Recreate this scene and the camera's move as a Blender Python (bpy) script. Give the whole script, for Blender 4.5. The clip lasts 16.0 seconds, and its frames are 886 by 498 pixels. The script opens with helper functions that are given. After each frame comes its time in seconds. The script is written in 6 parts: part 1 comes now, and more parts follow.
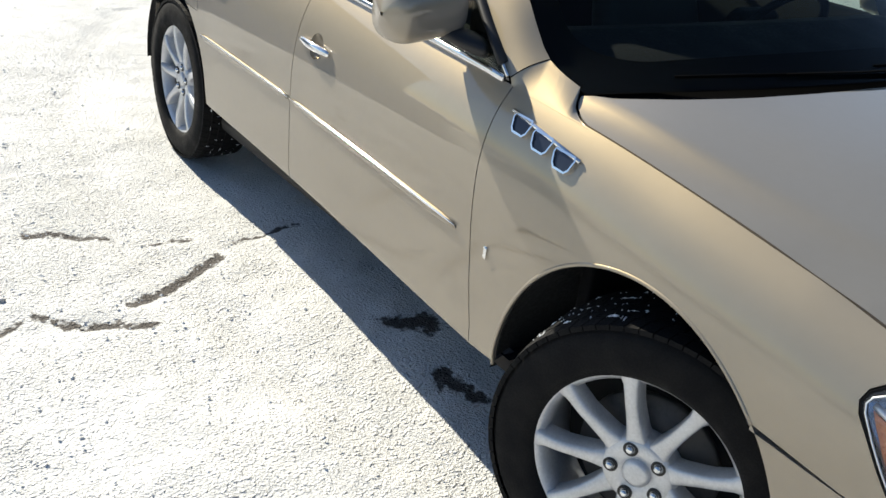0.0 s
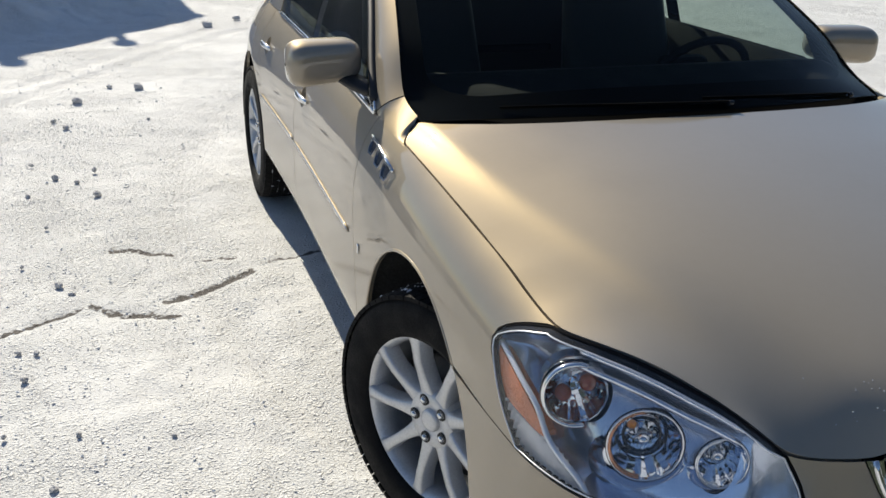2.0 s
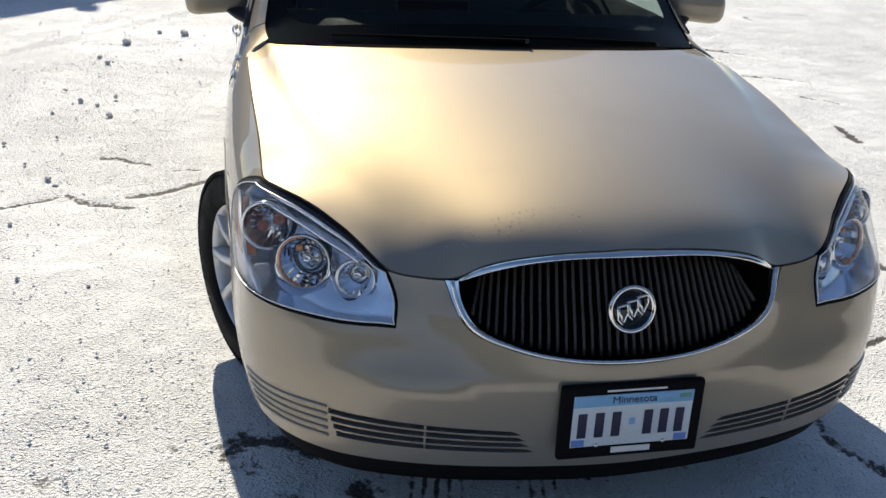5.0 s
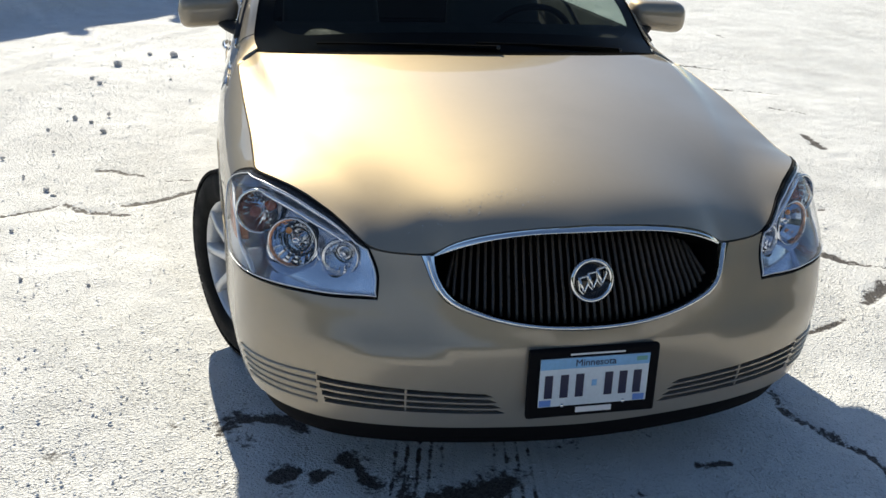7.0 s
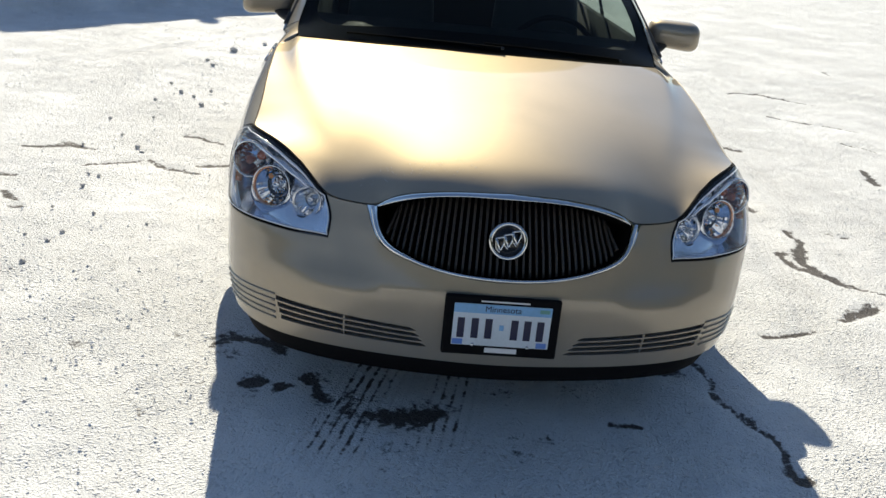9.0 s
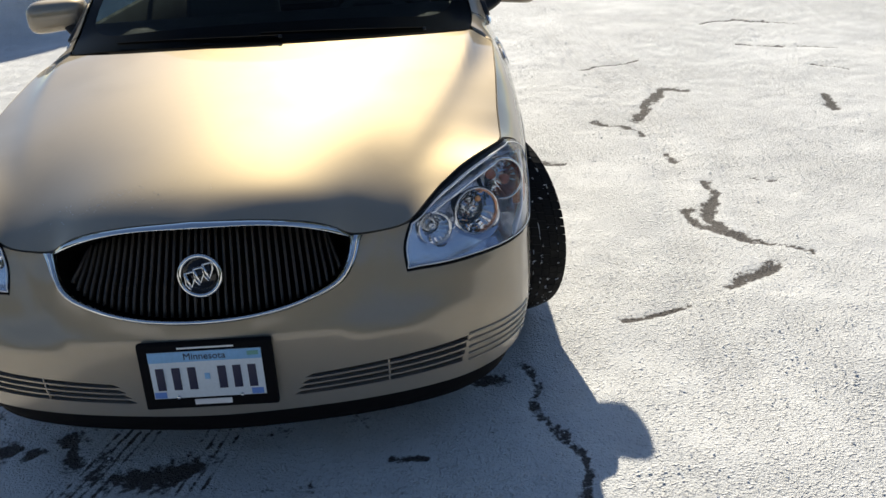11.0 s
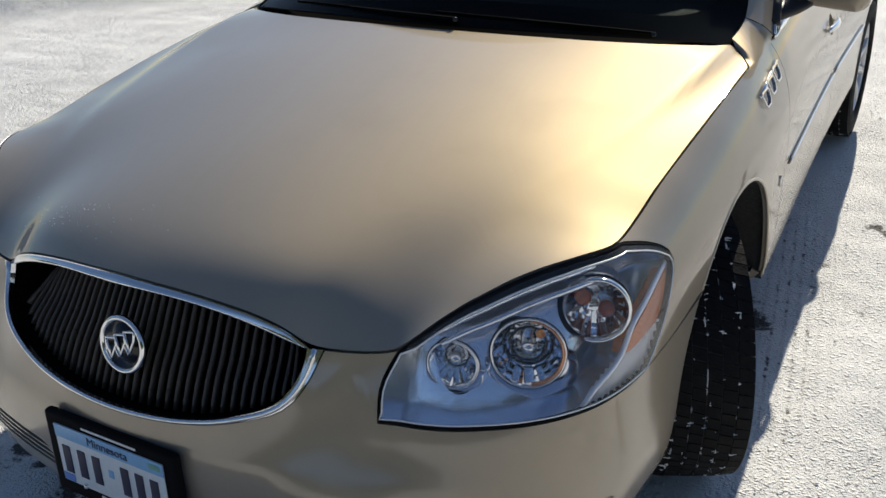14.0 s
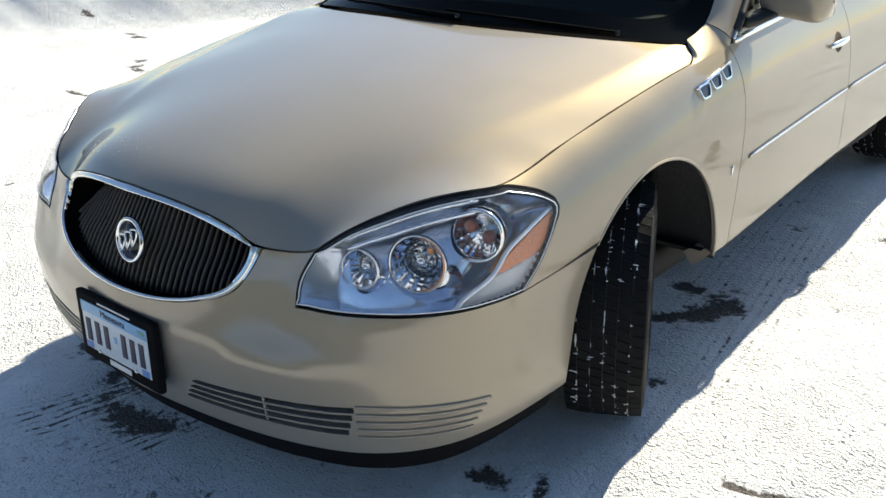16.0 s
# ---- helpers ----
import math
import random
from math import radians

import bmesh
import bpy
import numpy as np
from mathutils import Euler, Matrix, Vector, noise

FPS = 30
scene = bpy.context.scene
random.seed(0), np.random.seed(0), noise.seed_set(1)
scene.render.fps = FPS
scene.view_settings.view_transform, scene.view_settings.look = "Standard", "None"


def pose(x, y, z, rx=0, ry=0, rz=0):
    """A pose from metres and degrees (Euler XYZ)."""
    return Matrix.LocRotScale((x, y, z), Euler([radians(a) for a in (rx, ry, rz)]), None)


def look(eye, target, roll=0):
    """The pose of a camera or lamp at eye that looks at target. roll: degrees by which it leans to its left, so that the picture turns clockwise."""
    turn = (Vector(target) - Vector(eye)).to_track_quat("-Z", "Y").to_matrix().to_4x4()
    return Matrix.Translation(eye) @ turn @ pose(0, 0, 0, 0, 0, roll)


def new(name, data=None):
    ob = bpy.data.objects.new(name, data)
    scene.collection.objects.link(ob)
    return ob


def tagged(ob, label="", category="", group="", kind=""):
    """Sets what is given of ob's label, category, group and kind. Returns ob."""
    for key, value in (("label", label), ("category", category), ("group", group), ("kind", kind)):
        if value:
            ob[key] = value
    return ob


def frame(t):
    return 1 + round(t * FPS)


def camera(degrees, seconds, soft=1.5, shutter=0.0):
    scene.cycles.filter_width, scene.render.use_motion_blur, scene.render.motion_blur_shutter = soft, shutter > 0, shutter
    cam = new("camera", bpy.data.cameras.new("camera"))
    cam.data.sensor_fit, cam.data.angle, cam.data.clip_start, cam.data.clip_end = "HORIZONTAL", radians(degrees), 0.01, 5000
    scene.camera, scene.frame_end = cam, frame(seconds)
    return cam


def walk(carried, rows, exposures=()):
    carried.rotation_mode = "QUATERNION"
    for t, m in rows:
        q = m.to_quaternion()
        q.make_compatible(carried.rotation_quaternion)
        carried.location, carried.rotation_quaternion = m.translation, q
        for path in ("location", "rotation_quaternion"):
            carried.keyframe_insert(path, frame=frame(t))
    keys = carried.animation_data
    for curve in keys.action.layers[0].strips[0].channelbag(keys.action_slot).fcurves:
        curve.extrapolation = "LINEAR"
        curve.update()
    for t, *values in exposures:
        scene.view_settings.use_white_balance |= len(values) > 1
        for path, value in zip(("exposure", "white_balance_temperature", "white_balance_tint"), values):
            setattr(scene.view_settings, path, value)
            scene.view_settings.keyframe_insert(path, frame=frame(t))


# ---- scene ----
cam = camera(50.96, 16.0)
PATH = [
    (0, (-2.123, 0.041, 1.501), (-1.062, 1.501, 0.640), 6.8),
    (0.5, (-1.916, -0.149, 1.542), (-0.966, 1.419, 0.741), 3.7),
    (1, (-1.754, -0.376, 1.567), (-0.956, 1.295, 0.811), 0.4),
    (1.5, (-1.701, -0.647, 1.565), (-0.981, 1.075, 0.845), 3.0),
    (2, (-1.556, -0.859, 1.606), (-0.911, 0.877, 0.851), 2.0),
    (2.5, (-1.362, -1.011, 1.617), (-0.814, 0.772, 0.896), 2.2),
    (3, (-1.314, -1.224, 1.580), (-0.823, 0.580, 0.869), 1.8),
    (3.5, (-1.293, -1.432, 1.632), (-0.834, 0.313, 0.770), 5.8),
    (4, (-1.107, -1.548, 1.639), (-0.665, 0.210, 0.794), 4.0),
    (4.2, (-1.015, -1.597, 1.639), (-0.581, 0.175, 0.821), 4.3),
    (6.3, (-0.818, -1.849, 1.646), (-0.444, -0.055, 0.846), 0.9),
    (6.5, (-0.834, -1.859, 1.615), (-0.427, -0.065, 0.831), 0.2),
    (7, (-0.886, -1.999, 1.622), (-0.450, -0.200, 0.866), 2.8),
    (7.5, (-0.793, -2.134, 1.634), (-0.347, -0.347, 0.853), 3.6),
    (8, (-0.559, -2.233, 1.633), (-0.240, -0.409, 0.876), 5.3),
    (8.5, (-0.456, -2.411, 1.653), (-0.253, -0.558, 0.929), 2.2),
    (9, (-0.413, -2.562, 1.662), (-0.254, -0.711, 0.921), 5.9),
    (9.5, (-0.187, -2.608, 1.654), (0.055, -0.776, 0.889), 2.9),
    (9.7, (-0.027, -2.614, 1.687), (0.197, -0.786, 0.906), 1.3),
    (11.8, (0.875, -1.717, 1.628), (0.604, 0.082, 0.796), -1.7),
    (12, (0.894, -1.624, 1.610), (0.548, 0.157, 0.768), -0.1),
    (12.5, (0.860, -1.298, 1.641), (0.497, 0.466, 0.772), 4.5),
    (13, (0.999, -1.034, 1.615), (0.522, 0.694, 0.728), -0.7),
    (13.5, (1.193, -0.875, 1.601), (0.420, 0.751, 0.732), -5.5),
    (14, (1.325, -0.970, 1.580), (0.409, 0.578, 0.707), -2.7),
    (14.5, (1.525, -0.966, 1.592), (0.566, 0.552, 0.711), -0.8),
    (15, (1.772, -0.854, 1.576), (0.711, 0.603, 0.710), -1.2),
    (15.5, (1.917, -0.903, 1.571), (0.755, 0.490, 0.728), -6.0),
    (16, (2.014, -1.075, 1.549), (0.811, 0.305, 0.746), -2.3),
]
EXPOSURES = [(0, 0.67, 6150, 10), (1.5, 0.43, 6170, 10), (2.5, 0.20, 6140, 14), (3.5, 0.16, 6210, 14), (4.2, 0.37, 6150, 14), (6.5, 0.51, 6210, 10), (8, 0.53, 6210, 10), (9, 0.51, 6240, 10),
             (9.7, 0.43, 6240, 10), (12, 0.27, 6160, 13), (13, 0.17, 6070, 13), (13.5, 0.11, 6050, 13), (14, 0.24, 6130, 13), (14.5, 0.50, 6130, 10), (15, 0.75, 6260, 10), (16, 0.97, 6230, 9)]
walk(cam, [(t, look(eye, target, roll)) for t, eye, target, roll in PATH], EXPOSURES)

# world, sun ---------------------------------------------------------------
SUN_DIR = Vector((0.15, -1.60, -1.04)).normalized()       # the way the sunlight travels
world = bpy.data.worlds.new("sky")
scene.world = world
world.use_nodes = True
wn = world.node_tree.nodes
sky = wn.new("ShaderNodeTexSky")
sky.sky_type, sky.sun_disc = "NISHITA", False
sky.dust_density, sky.ozone_density = 0.4, 1.6
sky.sun_elevation = math.asin(-SUN_DIR.z)
sky.sun_rotation = math.atan2(-SUN_DIR.x, -SUN_DIR.y)
world.node_tree.links.new(sky.outputs[0], wn["Background"].inputs[0])
wn["Background"].inputs[1].default_value = 0.080
sun_data = bpy.data.lights.new("sun", "SUN")
sun_data.energy, sun_data.angle, sun_data.color = 5.0, radians(0.5), (1.0, 0.905, 0.705)
sun = new("sun", sun_data)
sun.matrix_world = SUN_DIR.to_track_quat("-Z", "Y").to_matrix().to_4x4()


# materials ----------------------------------------------------------------
def mat(name, color, rough=0.5, metal=0.0, coat=0.0, var=0.0, scale=8.0, bump=0.0, bump_scale=60.0, trans=0.0, spec=0.5, coat_rough=0.03):
    """A surface with colour and roughness that vary at two scales, and fine relief."""
    m = bpy.data.materials.new(name)
    m.use_nodes = True
    t, p = m.node_tree, m.node_tree.nodes["Principled BSDF"]
    p.inputs["Base Color"].default_value = (*color, 1)
    p.inputs["Roughness"].default_value = rough
    p.inputs["Metallic"].default_value = metal
    p.inputs["Coat Weight"].default_value = coat
    p.inputs["Coat Roughness"].default_value = coat_rough
    p.inputs["Transmission Weight"].default_value = trans
    p.inputs["Specular IOR Level"].default_value = spec
    if var or bump:
        co = t.nodes.new("ShaderNodeTexCoord")
    if var:
        big, fine = t.nodes.new("ShaderNodeTexNoise"), t.nodes.new("ShaderNodeTexNoise")
        big.inputs["Scale"].default_value, fine.inputs["Scale"].default_value = scale, scale * 14
        big.inputs["Detail"].default_value = fine.inputs["Detail"].default_value = 4
        add = t.nodes.new("ShaderNodeMath")
        add.operation = "ADD"
        ramp = t.nodes.new("ShaderNodeMapRange")
        ramp.inputs["From Min"].default_value, ramp.inputs["From Max"].default_value = 0.7, 1.3
        ramp.inputs["To Min"].default_value, ramp.inputs["To Max"].default_value = 1 - var, 1 + var
        mix = t.nodes.new("ShaderNodeVectorMath")
        mix.operation = "SCALE"
        mix.inputs[0].default_value = color
        rr = t.nodes.new("ShaderNodeMath")
        rr.operation = "MULTIPLY"
        rr.inputs[1].default_value = rough
        for n in (big, fine):
            t.links.new(co.outputs["Object"], n.inputs["Vector"])
        t.links.new(big.outputs[0], add.inputs[0])
        t.links.new(fine.outputs[0], add.inputs[1])
        t.links.new(add.outputs[0], ramp.inputs["Value"])
        t.links.new(ramp.outputs[0], mix.inputs["Scale"])
        t.links.new(mix.outputs[0], p.inputs["Base Color"])
        t.links.new(ramp.outputs[0], rr.inputs[0])
        t.links.new(rr.outputs[0], p.inputs["Roughness"])
    if bump:
        n, b = t.nodes.new("ShaderNodeTexNoise"), t.nodes.new("ShaderNodeBump")
        n.inputs["Scale"].default_value, n.inputs["Detail"].default_value = bump_scale, 5
        b.inputs["Strength"].default_value, b.inputs["Distance"].default_value = bump, 0.01
        t.links.new(co.outputs["Object"], n.inputs["Vector"])
        t.links.new(n.outputs[0], b.inputs["Height"])
        t.links.new(b.outputs[0], p.inputs["Normal"])
    return m


def car_paint():
    """Metal flakes in a beige pigment under clear lacquer, with a faint film of road dust."""
    m = mat("champagne_paint", (0.196, 0.205, 0.226), 0.6, 0.0, 1.0, var=0.03, scale=3, spec=0.0, coat_rough=0.03)
    t = m.node_tree
    pigment = t.nodes["Principled BSDF"]
    pigment.inputs["Coat IOR"].default_value = 1.66
    flake = t.nodes.new("ShaderNodeBsdfPrincipled")
    for key, value in (("Base Color", (0.530, 0.412, 0.212, 1)), ("Metallic", 1.0), ("Roughness", 0.56), ("Coat Weight", 1.0), ("Coat Roughness", 0.03), ("Coat IOR", 1.66)):
        flake.inputs[key].default_value = value
    mix = t.nodes.new("ShaderNodeMixShader")
    mix.inputs[0].default_value = 0.42
    t.links.new(pigment.outputs[0], mix.inputs[1])
    t.links.new(flake.outputs[0], mix.inputs[2])
    # dust: splashes and streaks of dried road water; the lacquer is dulled low down, where the road spray hits it
    co = t.nodes.new("ShaderNodeTexCoord")
    height, dull = t.nodes.new("ShaderNodeSeparateXYZ"), t.nodes.new("ShaderNodeMapRange")
    for key, value in (("From Min", 0.72), ("From Max", 0.45), ("To Min", 0.03), ("To Max", 0.16)):
        dull.inputs[key].default_value = value
    t.links.new(co.outputs["Object"], height.inputs[0])
    t.links.new(height.outputs["Z"], dull.inputs["Value"])
    for shader in (pigment, flake):
        t.links.new(dull.outputs[0], shader.inputs["Coat Roughness"])
    splash, fine = t.nodes.new("ShaderNodeTexNoise"), t.nodes.new("ShaderNodeTexNoise")
    stretch = t.nodes.new("ShaderNodeMapping")
    stretch.inputs["Scale"].default_value = (1.0, 0.8, 2.2)
    t.links.new(co.outputs["Object"], stretch.inputs[0])
    t.links.new(stretch.outputs[0], splash.inputs["Vector"])
    t.links.new(co.outputs["Object"], fine.inputs["Vector"])
    splash.inputs["Scale"].default_value, splash.inputs["Detail"].default_value = 4.5, 5
    fine.inputs["Scale"].default_value, fine.inputs["Detail"].default_value = 60, 3
    spots = t.nodes.new("ShaderNodeMapRange")
    for key, value in (("From Min", 0.54), ("From Max", 0.68), ("To Min", 0.03), ("To Max", 0.2)):
        spots.inputs[key].default_value = value
    t.links.new(splash.outputs[0], spots.inputs["Value"])

    def times(a, c):
        n = t.nodes.new("ShaderNodeMath")
        n.operation = "MULTIPLY"
        t.links.new(a, n.inputs[0])
        t.links.new(c, n.inputs[1])
        return n.outputs[0]

    amount = times(spots.outputs[0], fine.outputs[0])
    dust = t.nodes.new("ShaderNodeBsdfDiffuse")
    dust.inputs[0].default_value = (0.21, 0.195, 0.175, 1)
    film = t.nodes.new("ShaderNodeMixShader")
    t.links.new(amount, film.inputs[0])
    t.links.new(mix.outputs[0], film.inputs[1])
    t.links.new(dust.outputs[0], film.inputs[2])
    t.links.new(film.outputs[0], t.nodes["Material Output"].inputs[0])
    return m


PAINT = car_paint()
FRIT = mat("black_frit", (0.004, 0.004, 0.004), 0.9, spec=0.02)
BLACK = mat("black_plastic", (0.012, 0.012, 0.013), 0.5, var=0.15)
DARK = mat("dark_underbody", (0.008, 0.008, 0.008), 0.8)
LINER = mat("wheel_liner", (0.015, 0.015, 0.016), 0.75, var=0.3, bump=0.3)
CHROME = mat("chrome", (0.78, 0.79, 0.80), 0.08, 1.0)
RUBBER = mat("tyre_rubber", (0.0065, 0.0065, 0.007), 0.8, spec=0.18, var=0.25, scale=20, bump=0.15, bump_scale=160)
ALLOY = mat("silver_alloy", (0.60, 0.61, 0.63), 0.42, 0.55, 0.6, var=0.12, scale=12)
BRAKE = mat("brake_steel", (0.10, 0.095, 0.09), 0.6, 0.6, var=0.3)
GLOSSBLACK = mat("gloss_black", (0.006, 0.006, 0.007), 0.12)
GRILLEBAR = mat("grille_plastic", (0.060, 0.050, 0.040), 0.34, var=0.2)
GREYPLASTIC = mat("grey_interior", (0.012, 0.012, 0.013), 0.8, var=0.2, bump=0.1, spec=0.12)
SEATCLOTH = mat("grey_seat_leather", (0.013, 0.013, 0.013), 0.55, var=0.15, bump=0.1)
REFLECTOR = mat("lamp_reflector", (0.86, 0.88, 0.92), 0.06, 1.0)
COPPER = mat("copper_tint", (0.62, 0.30, 0.16), 0.22, 0.8)
REDBULB = mat("dark_amber_bulb", (0.30, 0.07, 0.02), 0.2, coat=1.0)
BEZEL = mat("lamp_bezel", (0.84, 0.87, 0.93), 0.20, 0.9, var=0.05, scale=14, bump=0.25, bump_scale=16)
SEAL = mat("rubber_seal", (0.006, 0.006, 0.007), 0.85, spec=0.1)
AMBER = mat("amber_reflector", (0.65, 0.20, 0.07), 0.25, 0.0, 0.6, var=0.1, bump=0.6, bump_scale=130)
AMBERBEAD = mat("amber_bead", (0.75, 0.28, 0.04), 0.15, coat=1.0)
GROOVE = mat("tread_groove", (0.030, 0.030, 0.031), 0.85, var=0.6, scale=11, bump=0.4)
SNOWBIT = mat("snow_crumb", (0.80, 0.81, 0.82), 0.8, var=0.1)
CLUMP = mat("grey_snow_clump", (0.66, 0.65, 0.64), 0.85, var=0.25, bump=0.5)
PLATEBLUE = mat("plate_blue", (0.22, 0.45, 0.72), 0.4, var=0.08)
PLATEWHITE = mat("plate_pale", (0.62, 0.69, 0.75), 0.4, var=0.06)
PLATEDARK = mat("plate_ink", (0.012, 0.014, 0.05), 0.5)
STICKER = mat("plate_sticker", (0.12, 0.25, 0.62), 0.4)
WHITE = mat("white_print", (0.75, 0.75, 0.76), 0.5)
PORTFACE = mat("port_blue_black", (0.028, 0.034, 0.052), 0.14, 0.3)
GREENPRINT = mat("green_print", (0.15, 0.35, 0.30), 0.5)


def clear(name, tint, ior=1.45, gloss=0.0, shine_part=1.0, haze=0.0):
    """Glass: sees through with a tint, with the gloss of a polished face."""
    m = bpy.data.materials.new(name)
    m.use_nodes = True
    t = m.node_tree
    t.nodes.remove(t.nodes["Principled BSDF"])
    out = t.nodes["Material Output"]
    see, shine, mix, weight, power, scale = (t.nodes.new("ShaderNode" + k) for k in ("BsdfTransparent", "BsdfGlossy", "MixShader", "LayerWeight", "Math", "Math"))
    see.inputs[0].default_value = (*tint, 1)
    shine.inputs["Roughness"].default_value = gloss
    f0 = ((ior - 1) / (ior + 1)) ** 2
    power.operation, scale.operation = "POWER", "MULTIPLY_ADD"
    weight.inputs[0].default_value = 0.5
    power.inputs[1].default_value = 5.0
    scale.inputs[1].default_value, scale.inputs[2].default_value = shine_part * (1 - f0), shine_part * f0
    t.links.new(weight.outputs["Facing"], power.inputs[0])
    t.links.new(power.outputs[0], scale.inputs[0])
    t.links.new(scale.outputs[0], mix.inputs[0])
    t.links.new(see.outputs[0], mix.inputs[1])
    t.links.new(shine.outputs[0], mix.inputs[2])
    t.links.new(mix.outputs[0], out.inputs[0])
    if haze:                                               # plastic dulled by years of road grit
        dull, veil = t.nodes.new("ShaderNodeBsdfDiffuse"), t.nodes.new("ShaderNodeMixShader")
        dull.inputs[0].default_value = (0.80, 0.82, 0.86, 1)
        veil.inputs[0].default_value = haze
        t.links.new(mix.outputs[0], veil.inputs[1])
        t.links.new(dull.outputs[0], veil.inputs[2])
        t.links.new(veil.outputs[0], out.inputs[0])
    return m


WINDGLASS = clear("windscreen_glass", (0.52, 0.60, 0.57), shine_part=0.45)
SIDEGLASS = clear("side_glass", (0.60, 0.66, 0.63), shine_part=0.7)
LENSGLASS = clear("lamp_lens", (0.95, 0.96, 0.98), haze=0.035)


# mesh helpers -------------------------------------------------------------
def part(name, data, material, parent=None, label=""):
    """Links a mesh, or a bmesh, as one object, under a thing or a part."""
    if not isinstance(data, bpy.types.Mesh):
        me = bpy.data.meshes.new(name)
        data.to_mesh(me)
        data.free()
        data = me
    if material and not data.materials:
        data.materials.append(material)
    ob = new(name, data)
    if parent:
        ob.parent = parent
    if label:
        tagged(ob, label)
    return ob


def raw(name, verts, faces, smooth=True):
    me = bpy.data.meshes.new(name)
    me.from_pydata([tuple(float(c) for c in v) for v in verts], [], [tuple(int(i) for i in f) for f in faces])
    if smooth:
        me.shade_smooth()
    return me


def facing(me, way):
    """Turns a sheet over if it does not look the given way."""
    total = Vector((0, 0, 0))
    for p in me.polygons:
        total += p.normal * p.area
    if total.dot(Vector(way)) < 0:
        me.flip_normals()
    return me


def grid_mesh(name, points, closed_u=False, closed_v=False):
    """A mesh from rows of points."""
    pts = np.asarray(points, float)
    nu, nv = pts.shape[:2]
    faces = []
    for i in range(nu if closed_u else nu - 1):
        for j in range(nv if closed_v else nv - 1):
            a, b = i * nv + j, ((i + 1) % nu) * nv + j
            c, d = ((i + 1) % nu) * nv + (j + 1) % nv, i * nv + (j + 1) % nv
            faces.append((a, b, c, d))
    return raw(name, pts.reshape(-1, 3), faces)


def spline(points, n):
    """n points along a smooth curve through the given ones, evenly spaced by length."""
    p = np.asarray(points, float)
    d = np.r_[0, np.cumsum(np.sqrt(np.linalg.norm(np.diff(p, axis=0), axis=1)))]
    m = np.gradient(p, d, axis=0)
    t = np.linspace(0, d[-1], n * 6)
    k = np.clip(np.searchsorted(d, t, side="right") - 1, 0, len(d) - 2)
    h = (d[k + 1] - d[k])[:, None]
    u = ((t - d[k]) / h[:, 0])[:, None]
    q = (2 * u**3 - 3 * u**2 + 1) * p[k] + (u**3 - 2 * u**2 + u) * h * m[k] + (3 * u**2 - 2 * u**3) * p[k + 1] + (u**3 - u**2) * h * m[k + 1]
    length = np.r_[0, np.cumsum(np.linalg.norm(np.diff(q, axis=0), axis=1))]
    e = np.linspace(0, length[-1], n)
    return np.stack([np.interp(e, length, q[:, c]) for c in range(p.shape[1])], 1)


def smooth_at(x, knots, values):
    """A smooth value at x through a few knots, with no overshoot."""
    k, v = np.asarray(knots, float), np.asarray(values, float)
    d = np.diff(v) / np.diff(k)
    m = np.zeros(len(v))
    for i in range(1, len(v) - 1):
        if d[i - 1] * d[i] > 0:
            m[i] = 2 * d[i - 1] * d[i] / (d[i - 1] + d[i])
    m[0], m[-1] = d[0], d[-1]
    x = np.clip(np.asarray(x, float), k[0], k[-1])
    i = np.clip(np.searchsorted(k, x, side="right") - 1, 0, len(k) - 2)
    h = k[i + 1] - k[i]
    u = (x - k[i]) / h
    return (2 * u**3 - 3 * u**2 + 1) * v[i] + (u**3 - 2 * u**2 + u) * h * m[i] + (3 * u**2 - 2 * u**3) * v[i + 1] + (u**3 - u**2) * h * m[i + 1]


def sweep(name, path, section, closed=False, up=(0, 0, 1), taper=None):
    """A section (list of 2D points, closed) carried along a path of points."""
    path = np.asarray(path, float)
    n = len(path)
    tang = np.gradient(path, axis=0) if not closed else np.roll(path, -1, 0) - np.roll(path, 1, 0)
    rows = []
    for i in range(n):
        t = tang[i] / np.linalg.norm(tang[i])
        u = np.asarray(up(i) if callable(up) else up, float)
        side = np.cross(t, u)
        side /= np.linalg.norm(side) + 1e-9
        v = np.cross(side, t)
        k = taper[i] if taper is not None else 1.0
        rows.append([path[i] + k * (a * side + b * v) for a, b in section])
    me = grid_mesh(name, rows, closed_u=closed, closed_v=True)
    if not closed:
        bm = bmesh.new()
        bm.from_mesh(me)
        m = len(section)
        bm.verts.ensure_lookup_table()
        bm.faces.new([bm.verts[j] for j in range(m)])
        bm.faces.new([bm.verts[(n - 1) * m + j] for j in reversed(range(m))])
        bmesh.ops.recalc_face_normals(bm, faces=bm.faces)
        bm.to_mesh(me)
        bm.free()
        me.shade_smooth()
    return me


def ring_section(rx, ry, n=10):
    return [(rx * math.cos(2 * math.pi * k / n), ry * math.sin(2 * math.pi * k / n)) for k in range(n)]


def box_section(w, h, r=0.25):
    """A rectangle with cut corners."""
    a, b = w / 2, h / 2
    c = r * min(a, b)
    return [(-a + c, -b), (a - c, -b), (a, -b + c), (a, b - c), (a - c, b), (-a + c, b), (-a, b - c), (-a, -b + c)]


def lathe(name, profile, n=48, sharp=False):
    """A profile of (radius, along) turned about the x axis."""
    rows = [[(a, r * math.cos(2 * math.pi * k / n), r * math.sin(2 * math.pi * k / n)) for r, a in profile] for k in range(n)]
    return grid_mesh(name, rows, closed_u=True)


